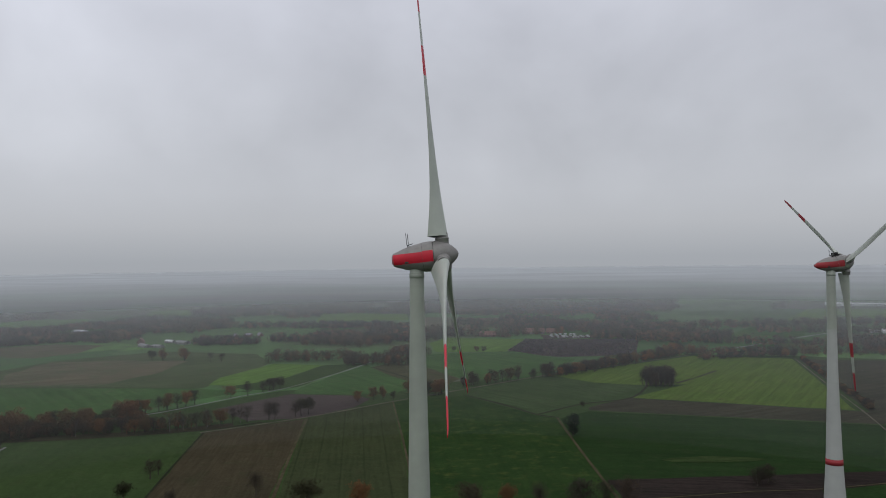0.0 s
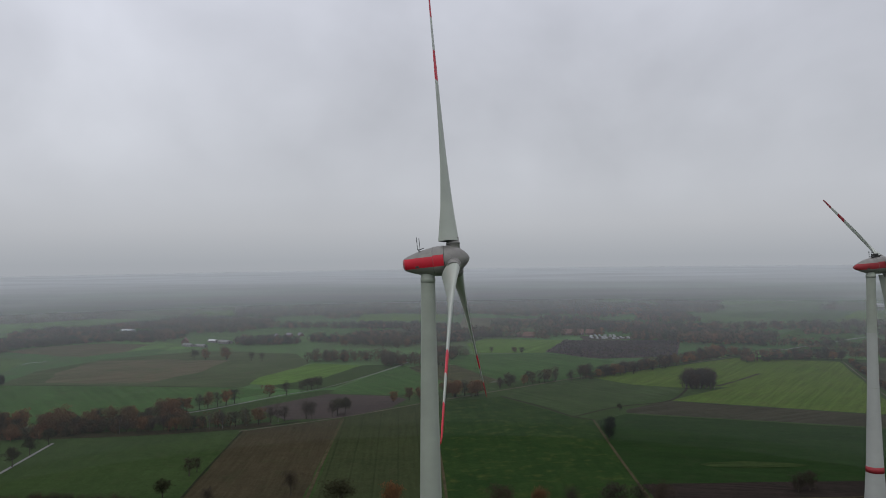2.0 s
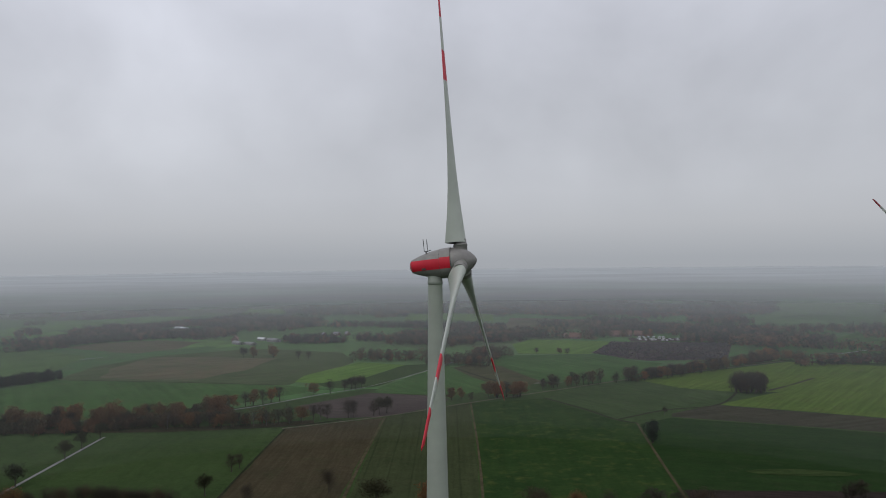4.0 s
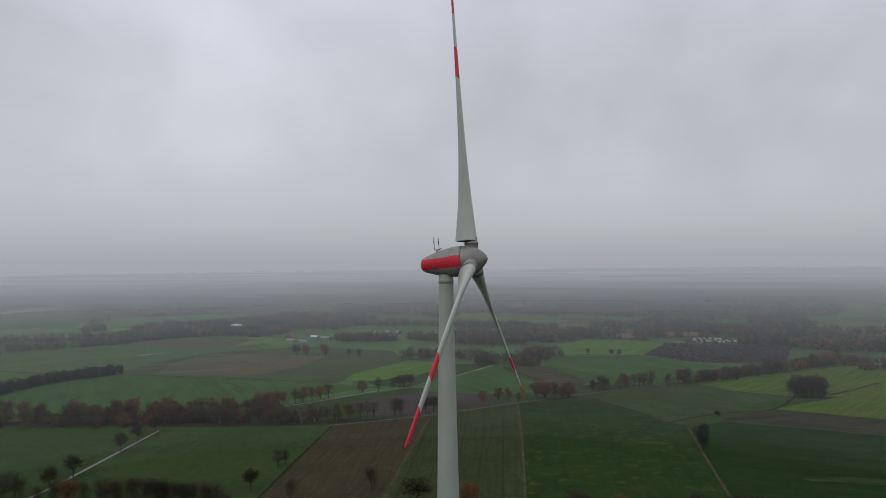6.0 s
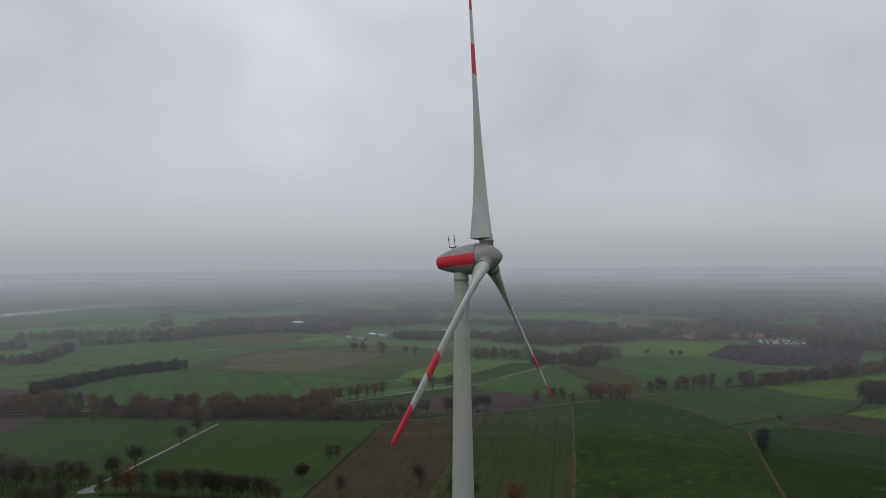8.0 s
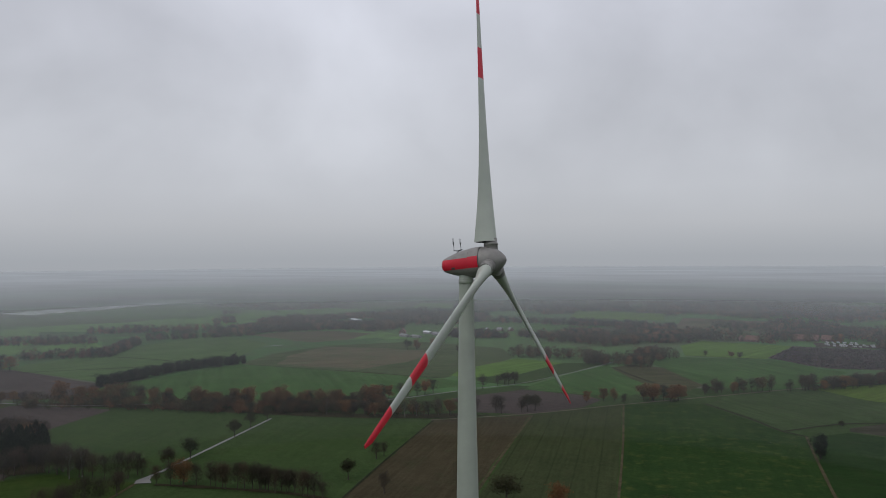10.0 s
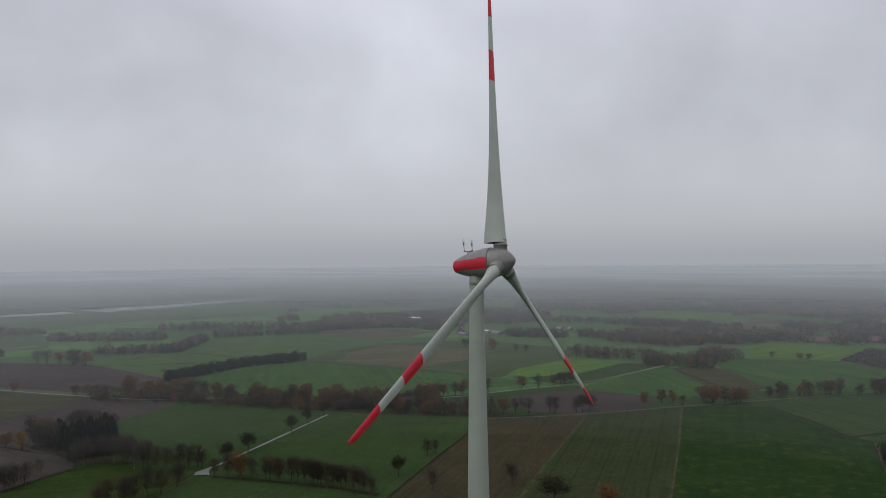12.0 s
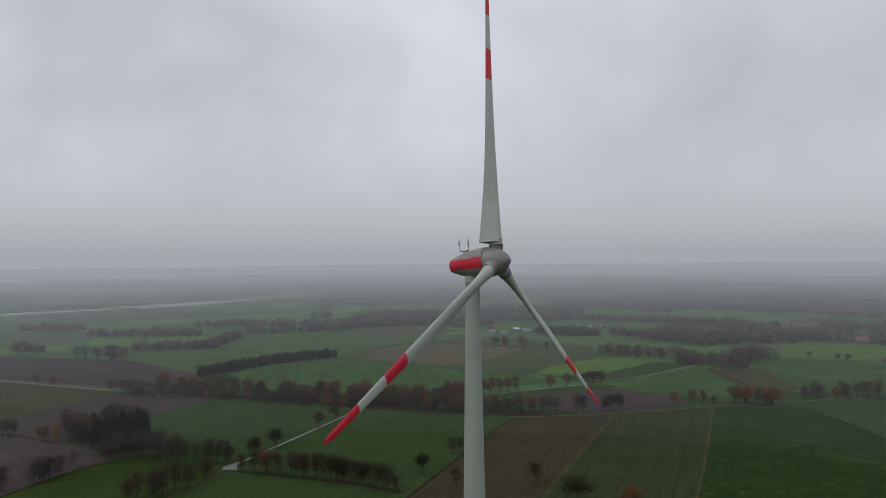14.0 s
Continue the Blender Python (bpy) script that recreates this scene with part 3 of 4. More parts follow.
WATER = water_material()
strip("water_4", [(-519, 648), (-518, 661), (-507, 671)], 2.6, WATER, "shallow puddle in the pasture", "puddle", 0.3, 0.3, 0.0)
strip("water_1", [(-1434, 498), (-1394, 683), (-1370, 769), (-1334, 877)], 55, WATER, "narrow pale river arm, grey sky tone put into its colour", "river", 0.3, 0.35, 0.0)
strip("water_2", [(-1324, 917), (-1317, 1016), (-1326, 1167), (-1329, 1317), (-1326, 1497)], 105, WATER, "wide pale river, grey sky tone put into its colour", "river", 0.3, 0.25, 0.0)
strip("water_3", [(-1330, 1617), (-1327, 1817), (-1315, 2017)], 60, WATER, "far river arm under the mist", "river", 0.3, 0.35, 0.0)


# ---- distance haze, put in as two flat translucent sheets ----
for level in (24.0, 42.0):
    # radii scaled to the camera's height of 107, so both sheets fade alike in view
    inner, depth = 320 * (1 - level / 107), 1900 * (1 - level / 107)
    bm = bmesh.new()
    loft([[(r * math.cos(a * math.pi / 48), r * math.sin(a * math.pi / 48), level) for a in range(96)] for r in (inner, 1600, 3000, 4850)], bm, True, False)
    tagged(new("mist", mesh_of("mist", bm, haze_sheet_material("mist", depth))), "flat translucent sheet imitating haze over the distant land", "mist", kind="structure")


# ---- wind turbines ----
def blade_mesh(length, root, chord_root, tip_hook):
    """A rotor blade along +z; the nose of the rotor looks along +x and the blade moves towards +y."""
    rings, bands, n = [], [], 26
    marks = (0.625, 0.735, 0.86)
    stations = sorted([root + (length - root) * (i / 34) ** 1.1 for i in range(35)] + [length * m for m in marks])
    for r in stations:
        s = (r - root) / (length - root)
        chord = chord_root * (1.0 - 0.10 * min(1, s / 0.08) - 0.71 * max(0.0, s - 0.08) ** 0.82)
        chord = max(chord, 0.30)
        if s > 0.985:
            chord *= max(0.5, 1.0 - ((s - 0.985) / 0.015) ** 2 * 0.5)
        thick = chord * (0.20 + 0.34 * math.exp(-s * 7.0))
        twist = radians(4 + 50 * math.exp(-s * 4.2))
        back = Vector((-math.sin(twist), -math.cos(twist), 0))
        out = Vector((math.cos(twist), -math.sin(twist), 0))
        lean = 0.25 * s**2 - (tip_hook * ((s - 0.965) / 0.035) ** 2 if s > 0.965 else 0.0)
        ring = []
        for i in range(n):
            a = 2 * math.pi * i / n
            u = 0.5 - 0.5 * math.cos(a)
            shape = 1.6 * (math.sqrt(max(u, 0)) * (1 - u) + 0.32 * u * (1 - u)) + 0.03 * u
            v = shape * (1.0 if a < math.pi else -0.8) * thick * 0.8
            ring.append(Vector((lean, 0, r)) + back * (u - 0.27) * chord + out * v)
        rings.append(ring)
    bm = smooth(loft(rings))
    for f in bm.faces:
        mid = f.calc_center_median().z / length
        f.material_index = 1 if marks[0] < mid < marks[1] or mid > marks[2] else 0
        if len(f.verts) > 4:
            f.material_index, f.smooth = (2, False) if mid < 0.5 else (1, False)
    return bm


BLUNT = ((-3.75, 0.62), (-3.62, 0.95), (-3.0, 1.22), (-2.0, 1.58), (-1.0, 1.87), (0.0, 2.08), (1.0, 2.22), (2.0, 2.28), (2.75, 2.28), (3.6, 2.22), (4.4, 2.02), (5.1, 1.68), (5.7, 1.22), (6.15, 0.75), (6.4, 0.38), (6.5, 0.06))
POINTED = ((-4.7, 0.05), (-4.55, 0.30), (-3.9, 0.72), (-3.0, 1.16), (-2.0, 1.58)) + BLUNT[4:]


def egg(x, scale, table=BLUNT):
    """The radius of nacelle and spinner at a place along their axis."""
    return scale * float(np.interp(x / scale, [a for a, _ in table], [b for _, b in table]))


def egg_rings(x0, x1, scale, steps, n=48, grow=0.0, table=BLUNT):
    rings = []
    for i in range(steps + 1):
        x = x0 + (x1 - x0) * i / steps
        r = egg(x, scale, table) + grow
        turn = [2 * math.pi * k / n for k in range(n)]
        rings.append([(x, r * math.cos(a), r * math.sin(a)) for a in turn])
    return rings


def instrument_rack(nac, scale):
    """Two hooped wind sensors on a cross bar over the rear roof."""
    roof = egg(-1.05 * scale, scale)
    rack = part("instrument_rack", tube([(-1.15 * scale, -1.5 * scale, roof + 0.22), (-1.15 * scale, 1.5 * scale, roof + 0.22)], 0.07), M_STEEL, nac, "steel cross bar with instrument masts")
    for yy in (-0.28, 0.28):
        part("foot", tube([(-1.15 * scale, yy * scale, roof - 0.25), (-1.15 * scale, yy * scale, roof + 0.22)], 0.06), M_STEEL, rack)
    part("strut", tube([(-1.15 * scale, 0, roof + 0.2), (-0.35 * scale, 0, roof + 0.35)], 0.06), M_STEEL, rack)
    for yy in (-1.42, 1.42):
        z0 = roof + 0.22
        part("mast", tube([(-1.15 * scale, yy * scale, z0), (-1.15 * scale, yy * scale, z0 + 0.95)], 0.045), M_STEEL, rack)
        hoop = [(-1.15 * scale, yy * scale + 0.23 * math.sin(a), z0 + 1.2 + 0.5 * math.cos(a)) for a in [2 * math.pi * i / 18 for i in range(19)]]
        part("hoop", tube(hoop, 0.026), M_STEEL, rack, "wire hoop guarding the wind sensor")
        part("sensor", lathe([(0.02, z0 + 0.85), (0.045, z0 + 1.0), (0.035, z0 + 1.25), (0.01, z0 + 1.3)], 10), M_DARK, rack, "", Matrix.Translation((-1.15 * scale, yy * scale, 0)))


def wind_turbine(x, y, hub_z, profile, axis_turn, tilt, phase, length, scale, chord, label, concrete_to=0.0, ring_at=0.0, cooler=False):
    top = empty("wind_turbine", x, y, 0.0)
    tagged(top, label, "wind turbine")
    tower_top = hub_z - 2.75 * scale
    base_r, top_r = profile[0][1], profile[-1][1]
    rows = [(float(np.interp(z, [p[0] for p in profile], [p[1] for p in profile])), z) for z in [tower_top * i / 40 for i in range(41)]]
    rows = [(sum(r for r, _ in rows[max(0, i - 2):i + 3]) / len(rows[max(0, i - 2):i + 3]), z) for i, (_, z) in enumerate(rows)]
    cut = max(1, sum(1 for _, z in rows if z < concrete_to)) if concrete_to else 0
    if cut:
        part("tower_base", lathe([(r * 1.012, z) for r, z in rows[: cut + 1]], 48), M_CONCRETE, top, "pale concrete lower tower")
        part("tower", lathe(rows[cut:], 48), M_TOWER, top)
    else:
        part("tower", lathe(rows, 48), M_TOWER, top)
    if ring_at:
        r0, r1 = (float(np.interp(z, [b for _, b in rows], [a for a, _ in rows])) * 1.012 + 0.03 for z in (ring_at - 0.9, ring_at + 0.9))
        part("warning_band", lathe([(r0 - 0.2, ring_at - 0.9), (r0, ring_at - 0.9), (r1, ring_at + 0.9), (r1 - 0.2, ring_at + 0.9)], 48), M_RED_DULL, top, "red warning ring round the tower")
    for frac in (0.33, 0.66):
        z = tower_top * frac
        r = float(np.interp(z, [b for _, b in rows], [a for a, _ in rows]))
        part("flange", lathe([(r - 0.1, z - 0.06), (r + 0.025, z - 0.06), (r + 0.025, z + 0.06), (r - 0.1, z + 0.06)], 48), M_TOWER, top)
    part("tower_door", block(-0.5, 0.5, -base_r - 0.06, -base_r + 0.3, 0.9, 3.1, None, 0.04), M_STEEL, top, "grey steel door")
    part("yaw_collar", lathe([(top_r - 0.05, tower_top - 0.78 * scale), (top_r + 0.10 * scale, tower_top - 0.76 * scale), (top_r + 0.10 * scale, tower_top - 0.12 * scale), (top_r + 0.05 * scale, tower_top - 0.08 * scale), (top_r + 0.05 * scale, tower_top + 0.75 * scale), (top_r + 0.02, tower_top + 1.2 * scale)], 48), M_TOWER, top, "grey yaw collar under the nacelle")
    head = Matrix.Translation((0, 0, hub_z - 0.42 * scale)) @ pose(0, 0, 0, 0, 0, axis_turn) @ pose(0, 0, 0, 0, -tilt, 0)
    table, red = (POINTED, M_RED_DULL) if cooler else (BLUNT, M_RED)
    tail = table[0][0]
    nac = part("nacelle", smooth(loft(egg_rings(tail * scale, 2.72 * scale, scale, 34, 48, 0.0, table))), M_NACELLE, top, "grey egg-shaped aluminium nacelle", head)
    part("cowl", smooth(loft(egg_rings(1.05 * scale, 2.70 * scale, scale, 10, 48, 0.045 * scale))), M_NACELLE, nac, "slightly wider front cowl ring")
    for side in (-1, 1):
        for x0, x1, top_edge, proud in ((tail + 0.05, 1.04, 0.80, 0.018), (1.06, 2.69, 0.93, 0.063)):
            rows_b = []
            for i in range(25):
                xx = (x0 + (x1 - x0) * i / 24) * scale
                r = egg(xx, scale, table) + proud * scale
                a0, a1 = (math.asin(max(-0.95, min(0.95, edge * scale / r))) for edge in (-0.78, top_edge))
                rows_b.append([(xx, side * r * math.cos(a), r * math.sin(a)) for a in [a0 + (a1 - a0) * j / 8 for j in range(9)]])
            part("red_band", smooth(loft(rows_b, None, False, False)), red, nac, "red painted band along the nacelle side")
    end_r = 1.06 * table[0][1] * scale
    part("tail_band", smooth(loft([[((tail - 0.025) * scale, math.cos(a) * q * end_r, math.sin(a) * q * end_r) for a in [2 * math.pi * i / 24 for i in range(24)]] for q in (0.05, 1.0)])), red, nac, "red end plate")
    r = egg(1.05 * scale, scale)
    part("seam", smooth(loft([[(1.05 * scale + dx, (r + g) * math.cos(a), (r + g) * math.sin(a)) for a in [2 * math.pi * i / 48 for i in range(48)]] for dx, g in ((-0.035, 0.0), (-0.02, 0.024), (0.0, 0.024), (0.01, 0.0))], None, True, False)), M_DARK, nac)
    part("hatch", block(-1.75 * scale, -1.15 * scale, -egg(-1.4 * scale, scale) - 0.03, -egg(-1.4 * scale, scale) + 0.25, -0.72 * scale, -0.42 * scale, None, 0.03), M_DARK, nac, "small dark service hatch")
    # rear roof instruments: two ringed masts on a cross bar
    if cooler:
        deck = part("cooler", block(0.2 * scale, 2.3 * scale, -0.9 * scale, 0.9 * scale, 2.25 * scale, 2.42 * scale, None, 0.04), M_DARK, nac, "dark cooling rack on the nacelle roof")
        for i in range(5):
            part("fin", block((0.85 + i * 0.26) * scale, (0.97 + i * 0.26) * scale, -0.75 * scale, 0.75 * scale, 2.42 * scale, 3.05 * scale), M_DARK, deck)
        part("rail", tube([(0.75 * scale, -0.8 * scale, 2.4 * scale), (0.75 * scale, -0.8 * scale, 3.15 * scale), (2.2 * scale, -0.8 * scale, 3.15 * scale), (2.2 * scale, -0.8 * scale, 2.4 * scale)], 0.05), M_STEEL, deck)
        for xx, yy in ((0.35, -0.7), (0.35, 0.7)):
            part("mast", tube([(xx * scale, yy * scale, 2.4 * scale), (xx * scale, yy * scale, 3.5 * scale)], 0.06), M_STEEL, deck)
            part("sensor", lathe([(0.05, 3.4 * scale), (0.14, 3.5 * scale), (0.14, 3.75 * scale), (0.04, 3.85 * scale)], 10), M_STEEL, deck, "pale wind sensor", Matrix.Translation((xx * scale, yy * scale, 0)))
    if not cooler:
        instrument_rack(nac, scale)
    hub_x = 4.17 * scale
    part("gap_ring", smooth(loft(egg_rings(2.70 * scale, 2.80 * scale, scale, 2, 48, -0.06))), M_DARK, top, "dark gap between nacelle and spinner", head)
    spin = part("spinner", smooth(loft(egg_rings(2.80 * scale, 6.5 * scale, scale, 26))), M_NACELLE, top, "grey rounded aluminium spinner", head)
    for i in range(3):
        a = phase + 120 * i
        m = head @ Matrix.Translation((hub_x, 0, 0)) @ pose(0, 0, 0, a - 90, 0, 0)
        root = 2.85 * scale
        arm = part("blade", blade_mesh(length, root, chord, 0.05), (M_BLADE, red, M_DARK), top, "pale grey blade with red bands near the tip", m)
        part("root_collar", lathe([(1.02 * scale, 1.5 * scale), (1.02 * scale, 2.35 * scale), (1.08 * scale, 2.36 * scale), (1.08 * scale, 2.62 * scale), (0.98 * scale, 2.64 * scale), (0.98 * scale, root + 0.5 * scale)], 40), M_NACELLE, arm, "grey bearing collar at the blade root")
    return top


wind_turbine(0, 0, 107.5, [(0, 2.95), (40, 2.15), (75, 1.49), (105, 0.94)], -0.1, 5.7, 82.5, 41.4, 0.9, 3.15, "pale grey wind turbine with red nacelle band")
wind_turbine(120, 135, 104.2, [(0, 5.0), (20, 3.75), (34, 2.9), (42, 2.4), (67, 1.62), (82, 1.42), (101, 1.27)], 4.5, 5.0, 33.0, 41.0, 1.15, 3.2, "misty grey wind turbine with red tower ring", 81.0, 42.0, True)


# ---- trees ----
def leaf(bm, p, size, rng):
    """One small clump of leaves: a bent, ragged piece."""
    d = Vector((rng.gauss(0, 1), rng.gauss(0, 1), rng.gauss(0, 0.7))).normalized()
    side = d.orthogonal().normalized()
    other = d.cross(side)
    a = rng.uniform(0, 6.3)
    pts = []
    for k in range(4):
        r = size * rng.uniform(0.55, 1.25)
        b = a + k * math.pi / 2 + rng.uniform(-0.4, 0.4)
        pts.append(bm.verts.new(p + side * r * math.cos(b) + other * r * math.sin(b) + d * rng.uniform(-0.35, 0.35) * size))
    bm.faces.new(pts[:3])
    bm.faces.new((pts[0], pts[2], pts[3]))


def broadleaf(seed, height, spread, leaves, size, fork=0.3, twigs=3, slim=1.0, rise=(0.10, 0.22)):
    """Trunk with limbs and twigs, and a crown of leaf clumps round their ends."""
    rng = random.Random(seed)
    wood, crown = bmesh.new(), bmesh.new()
    lean = Vector((rng.uniform(-0.05, 0.05), rng.uniform(-0.05, 0.05), 1))
    girth = (0.024 * height + 0.06) * slim
    tube([lean * (height * s) for s in (0, 0.12, fork, 0.6, 0.86)], [girth * 1.5, girth, girth * 0.85, girth * 0.45, girth * 0.1], 7, wood)
    tips = [lean * height * 0.88]
    for i in range(13):
        s = fork + (0.82 - fork) * (i / 12) ** 0.9
        a = i * 2.4 + rng.uniform(-0.5, 0.5)
        reach = spread * (0.55 + 0.45 * math.sin(math.pi * min(1, (s - fork) / (0.95 - fork) * 0.8 + 0.2))) * rng.uniform(0.75, 1.15)
        base = lean * height * s
        end = base + Vector((math.cos(a) * reach, math.sin(a) * reach, height * rng.uniform(*rise)))
        mid = base.lerp(end, 0.5) + Vector((0, 0, -0.02 * height))
        tube([base, mid, end], [girth * 0.42, girth * 0.26, girth * 0.06], 5, wood)
        tips += [end, mid.lerp(end, 0.45)]
        for _ in range(twigs):
            t0 = base.lerp(end, rng.uniform(0.4, 0.85))
            t1 = t0 + Vector((rng.gauss(0, 0.14), rng.gauss(0, 0.14), rng.uniform(0.03, 0.16))) * height
            tube([t0, t1], [girth * 0.16, girth * 0.03], 4, wood)
            tips.append(t1)
    for _ in range(leaves):
        tip = rng.choice(tips)
        g = 0.085 * height
        leaf(crown, tip + Vector((rng.gauss(0, g), rng.gauss(0, g), rng.gauss(0, g * 0.75))), size * rng.uniform(0.6, 1.3), rng)
    return wood, crown


def conifer(seed, height, spread, leaves, size):
    rng = random.Random(seed)
    wood, crown = bmesh.new(), bmesh.new()
    tube([(0, 0, 0), (0, 0, height * 0.5), (0, 0, height * 0.97)], [0.02 * height, 0.013 * height, 0.003 * height], 7, wood)
    for _ in range(leaves):
        s = rng.random() ** 0.75
        r = spread * (1 - s**2.2) ** 0.9 * math.sqrt(rng.uniform(0.15, 1.0)) * (1 + 0.2 * math.sin(s * 40))
        a = rng.uniform(0, 6.283)
        leaf(crown, Vector((r * math.cos(a), r * math.sin(a), height * (0.1 + 0.9 * s) - 0.2 * r)), size * rng.uniform(0.6, 1.2), rng)
    return wood, crown


LIBRARY = {}


def kind_of_tree(key, leafing, label, seeds, maker, bark=M_BARK):
    """Each kind in two builds: fine leaves for the near fields, fewer and coarser ones past them."""
    for far in (False, True):
        shelf = LIBRARY[key, far] = []
        for seed in seeds:
            wood, crown = maker(seed, 0.55 if far else 1.0, 1.32 if far else 1.0, 1 if far else 3)
            shelf.append((mesh_of("trunk", wood, bark), mesh_of("crown", crown, leafing), label))


def broad(height, spread, leaves, size, fork, slim=1.0, rise=(0.10, 0.22)):
    return lambda seed, many, coarse, twigs: broadleaf(seed, height, spread, int(leaves * many), size * coarse, fork, twigs, slim, rise)


kind_of_tree("rust", LEAF_RUST, "broad oak in rust-brown autumn leaf", (1, 2, 3), broad(10.0, 2.9, 1900, 0.25, 0.2))
kind_of_tree("bare", LEAF_TWIG, "nearly bare dark deciduous tree", (11, 12, 13), broad(10.0, 2.3, 1500, 0.17, 0.22))
kind_of_tree("tall", LEAF_TWIG, "tall dark field tree on a clean stem", (61, 62, 63, 64), broad(10.0, 1.7, 2100, 0.15, 0.24, 0.6, (0.06, 0.24)))
kind_of_tree("olive", LEAF_OLIVE, "dense dark green-brown field tree", (21, 22), broad(10.0, 2.9, 1900, 0.25, 0.36))
kind_of_tree("birch", LEAF_TWIG, "slender pale-stemmed tree with thin twigs", (31, 32), broad(10.0, 1.6, 1300, 0.15, 0.28, 0.55, (0.08, 0.24)), M_BIRCH)
kind_of_tree("pine", LEAF_CONIFER, "dark green conifer with dense needles", (41, 42), lambda s, many, coarse, twigs: conifer(s, 10.0, 2.4, int(1700 * many), 0.26 * coarse))
kind_of_tree("yew", LEAF_CONIFER, "dense rounded dark evergreen", (45, 46), broad(10.0, 2.7, 2000, 0.28, 0.06))
kind_of_tree("thick", LEAF_TWIG, "bushy bare tree branching from the ground", (15, 16), broad(10.0, 2.9, 1800, 0.22, 0.1))
kind_of_tree("gold", LEAF_GOLD, "tree with golden yellow autumn leaves", (51,), broad(10.0, 2.6, 1300, 0.26, 0.2))
TREE_RNG = random.Random(5)


def tree(key, x, y, height, group="", wide=1.0):
    trunk, crown, label = TREE_RNG.choice(LIBRARY[key, math.hypot(x, y) > 440])
    ob = new("conifer_tree" if key in ("pine", "yew") else "tree")
    s = height * 1.1 / 10.0
    ob.matrix_world = Matrix.LocRotScale((x, y, 0), Euler((0, 0, TREE_RNG.uniform(0, 6.28))), (s * wide, s * wide, s))
    tagged(ob, label, "tree", group)
    for name, data in (("trunk", trunk), ("crown", crown)):
        child = new(name, data)
        child.parent = ob
    return ob


def row(keys, points, count, low, high, group, jitter=1.6, wide=1.0):
    """Trees along a line, unevenly spaced."""
    line = smooth_line(points, 3.0)
    for i in range(count):
        p = line[min(len(line) - 1, int((i + TREE_RNG.uniform(0.15, 0.85)) / count * len(line)))]
        tree(TREE_RNG.choice(keys), p.x + TREE_RNG.uniform(-jitter, jitter), p.y + TREE_RNG.uniform(-jitter, jitter), TREE_RNG.uniform(low, high), group, wide * TREE_RNG.uniform(0.85, 1.15))


def copse(keys, corners, count, low, high, group, wide=1.0):
    """Trees spread over a patch."""
    def inside(x, y):
        odd = False
        for (x0, y0), (x1, y1) in zip(corners, corners[1:] + corners[:1]):
            if (y0 > y) != (y1 > y) and x < (x1 - x0) * (y - y0) / (y1 - y0) + x0:
                odd = not odd
        return odd
    xs, ys = [c[0] for c in corners], [c[1] for c in corners]
    made = 0
    while made < count:
        x, y = TREE_RNG.uniform(min(xs), max(xs)), TREE_RNG.uniform(min(ys), max(ys))
        if inside(x, y):
            tree(TREE_RNG.choice(keys), x, y, TREE_RNG.uniform(low, high), group, wide)
            made += 1


# single trees by the farm road
for tx, ty, th in ((-244, 201, 8.2), (-247, 220, 8.4), (-256, 268, 8.0), (-262, 291, 7.6), (-266, 314, 7.6), (-148, 219, 7.6)):
    tree("olive", tx, ty, th * 1.08, "trees beside the farm road")
for tx, ty, th in ((-229, 177, 8), (-222, 179, 10), (-216, 181, 10.5), (-210, 183, 9), (-204, 186, 9.5), (-196, 185, 10.5), (-189, 187, 11), (-182, 189, 10.5), (-177, 189, 10.5), (-173, 189, 10), (-167, 191, 9.5), (-163, 191, 9.5), (-154, 189, 10), (-148, 189, 9.5), (-143, 188, 7.5)):
    tree("rust" if tx == -216 else "tall", tx, ty, th, "row of trees between meadows", 1.05)
    if tx > -205 and tx < -150:
        tree("tall", tx + TREE_RNG.uniform(1.5, 4.5), ty + TREE_RNG.uniform(-1.0, 2.0), th * TREE_RNG.uniform(0.85, 1.0), "row of trees between meadows")
for tx, ty, th in ((-236, 117, 10), (-239, 124, 10.5), (-230, 125, 11), (-233, 133, 11), (-236, 131, 10), (-234, 141, 11.5), (-231, 146, 10), (-234, 158, 9), (-240, 165, 8)):
    tree("tall" if th > 9 else "bare", tx, ty, th, "trees by the junction", 1.1)
row(["rust", "rust", "bare"], [(-456, 308), (-389, 321), (-323, 336), (-262, 355), (-221, 385)], 46, 9, 13, "tree belt along the lane", 7)
for tx, ty, th, key in ((-238, 343, 9, "birch"), (-226, 348, 8.5, "rust"), (-220, 350, 7.5, "bare"), (-214, 353, 8.5, "bare"), (-205, 352, 8, "rust"), (-199, 353, 8.5, "rust"), (-194, 354, 8.5, "bare"), (-185, 357, 9, "birch"), (-178, 361, 9.5, "birch"), (-171, 365, 9, "bare"), (-165, 368, 10, "birch"), (-158, 372, 9.5, "rust"), (-152, 379, 9, "bare"), (-148, 382, 9.5, "birch"), (-144, 384, 9, "bare"), (-131, 390, 10.5, "bare"), (-127, 390, 10, "tall")):
    tree(key, tx, ty, th, "pale-stemmed trees along the track", 1.1)
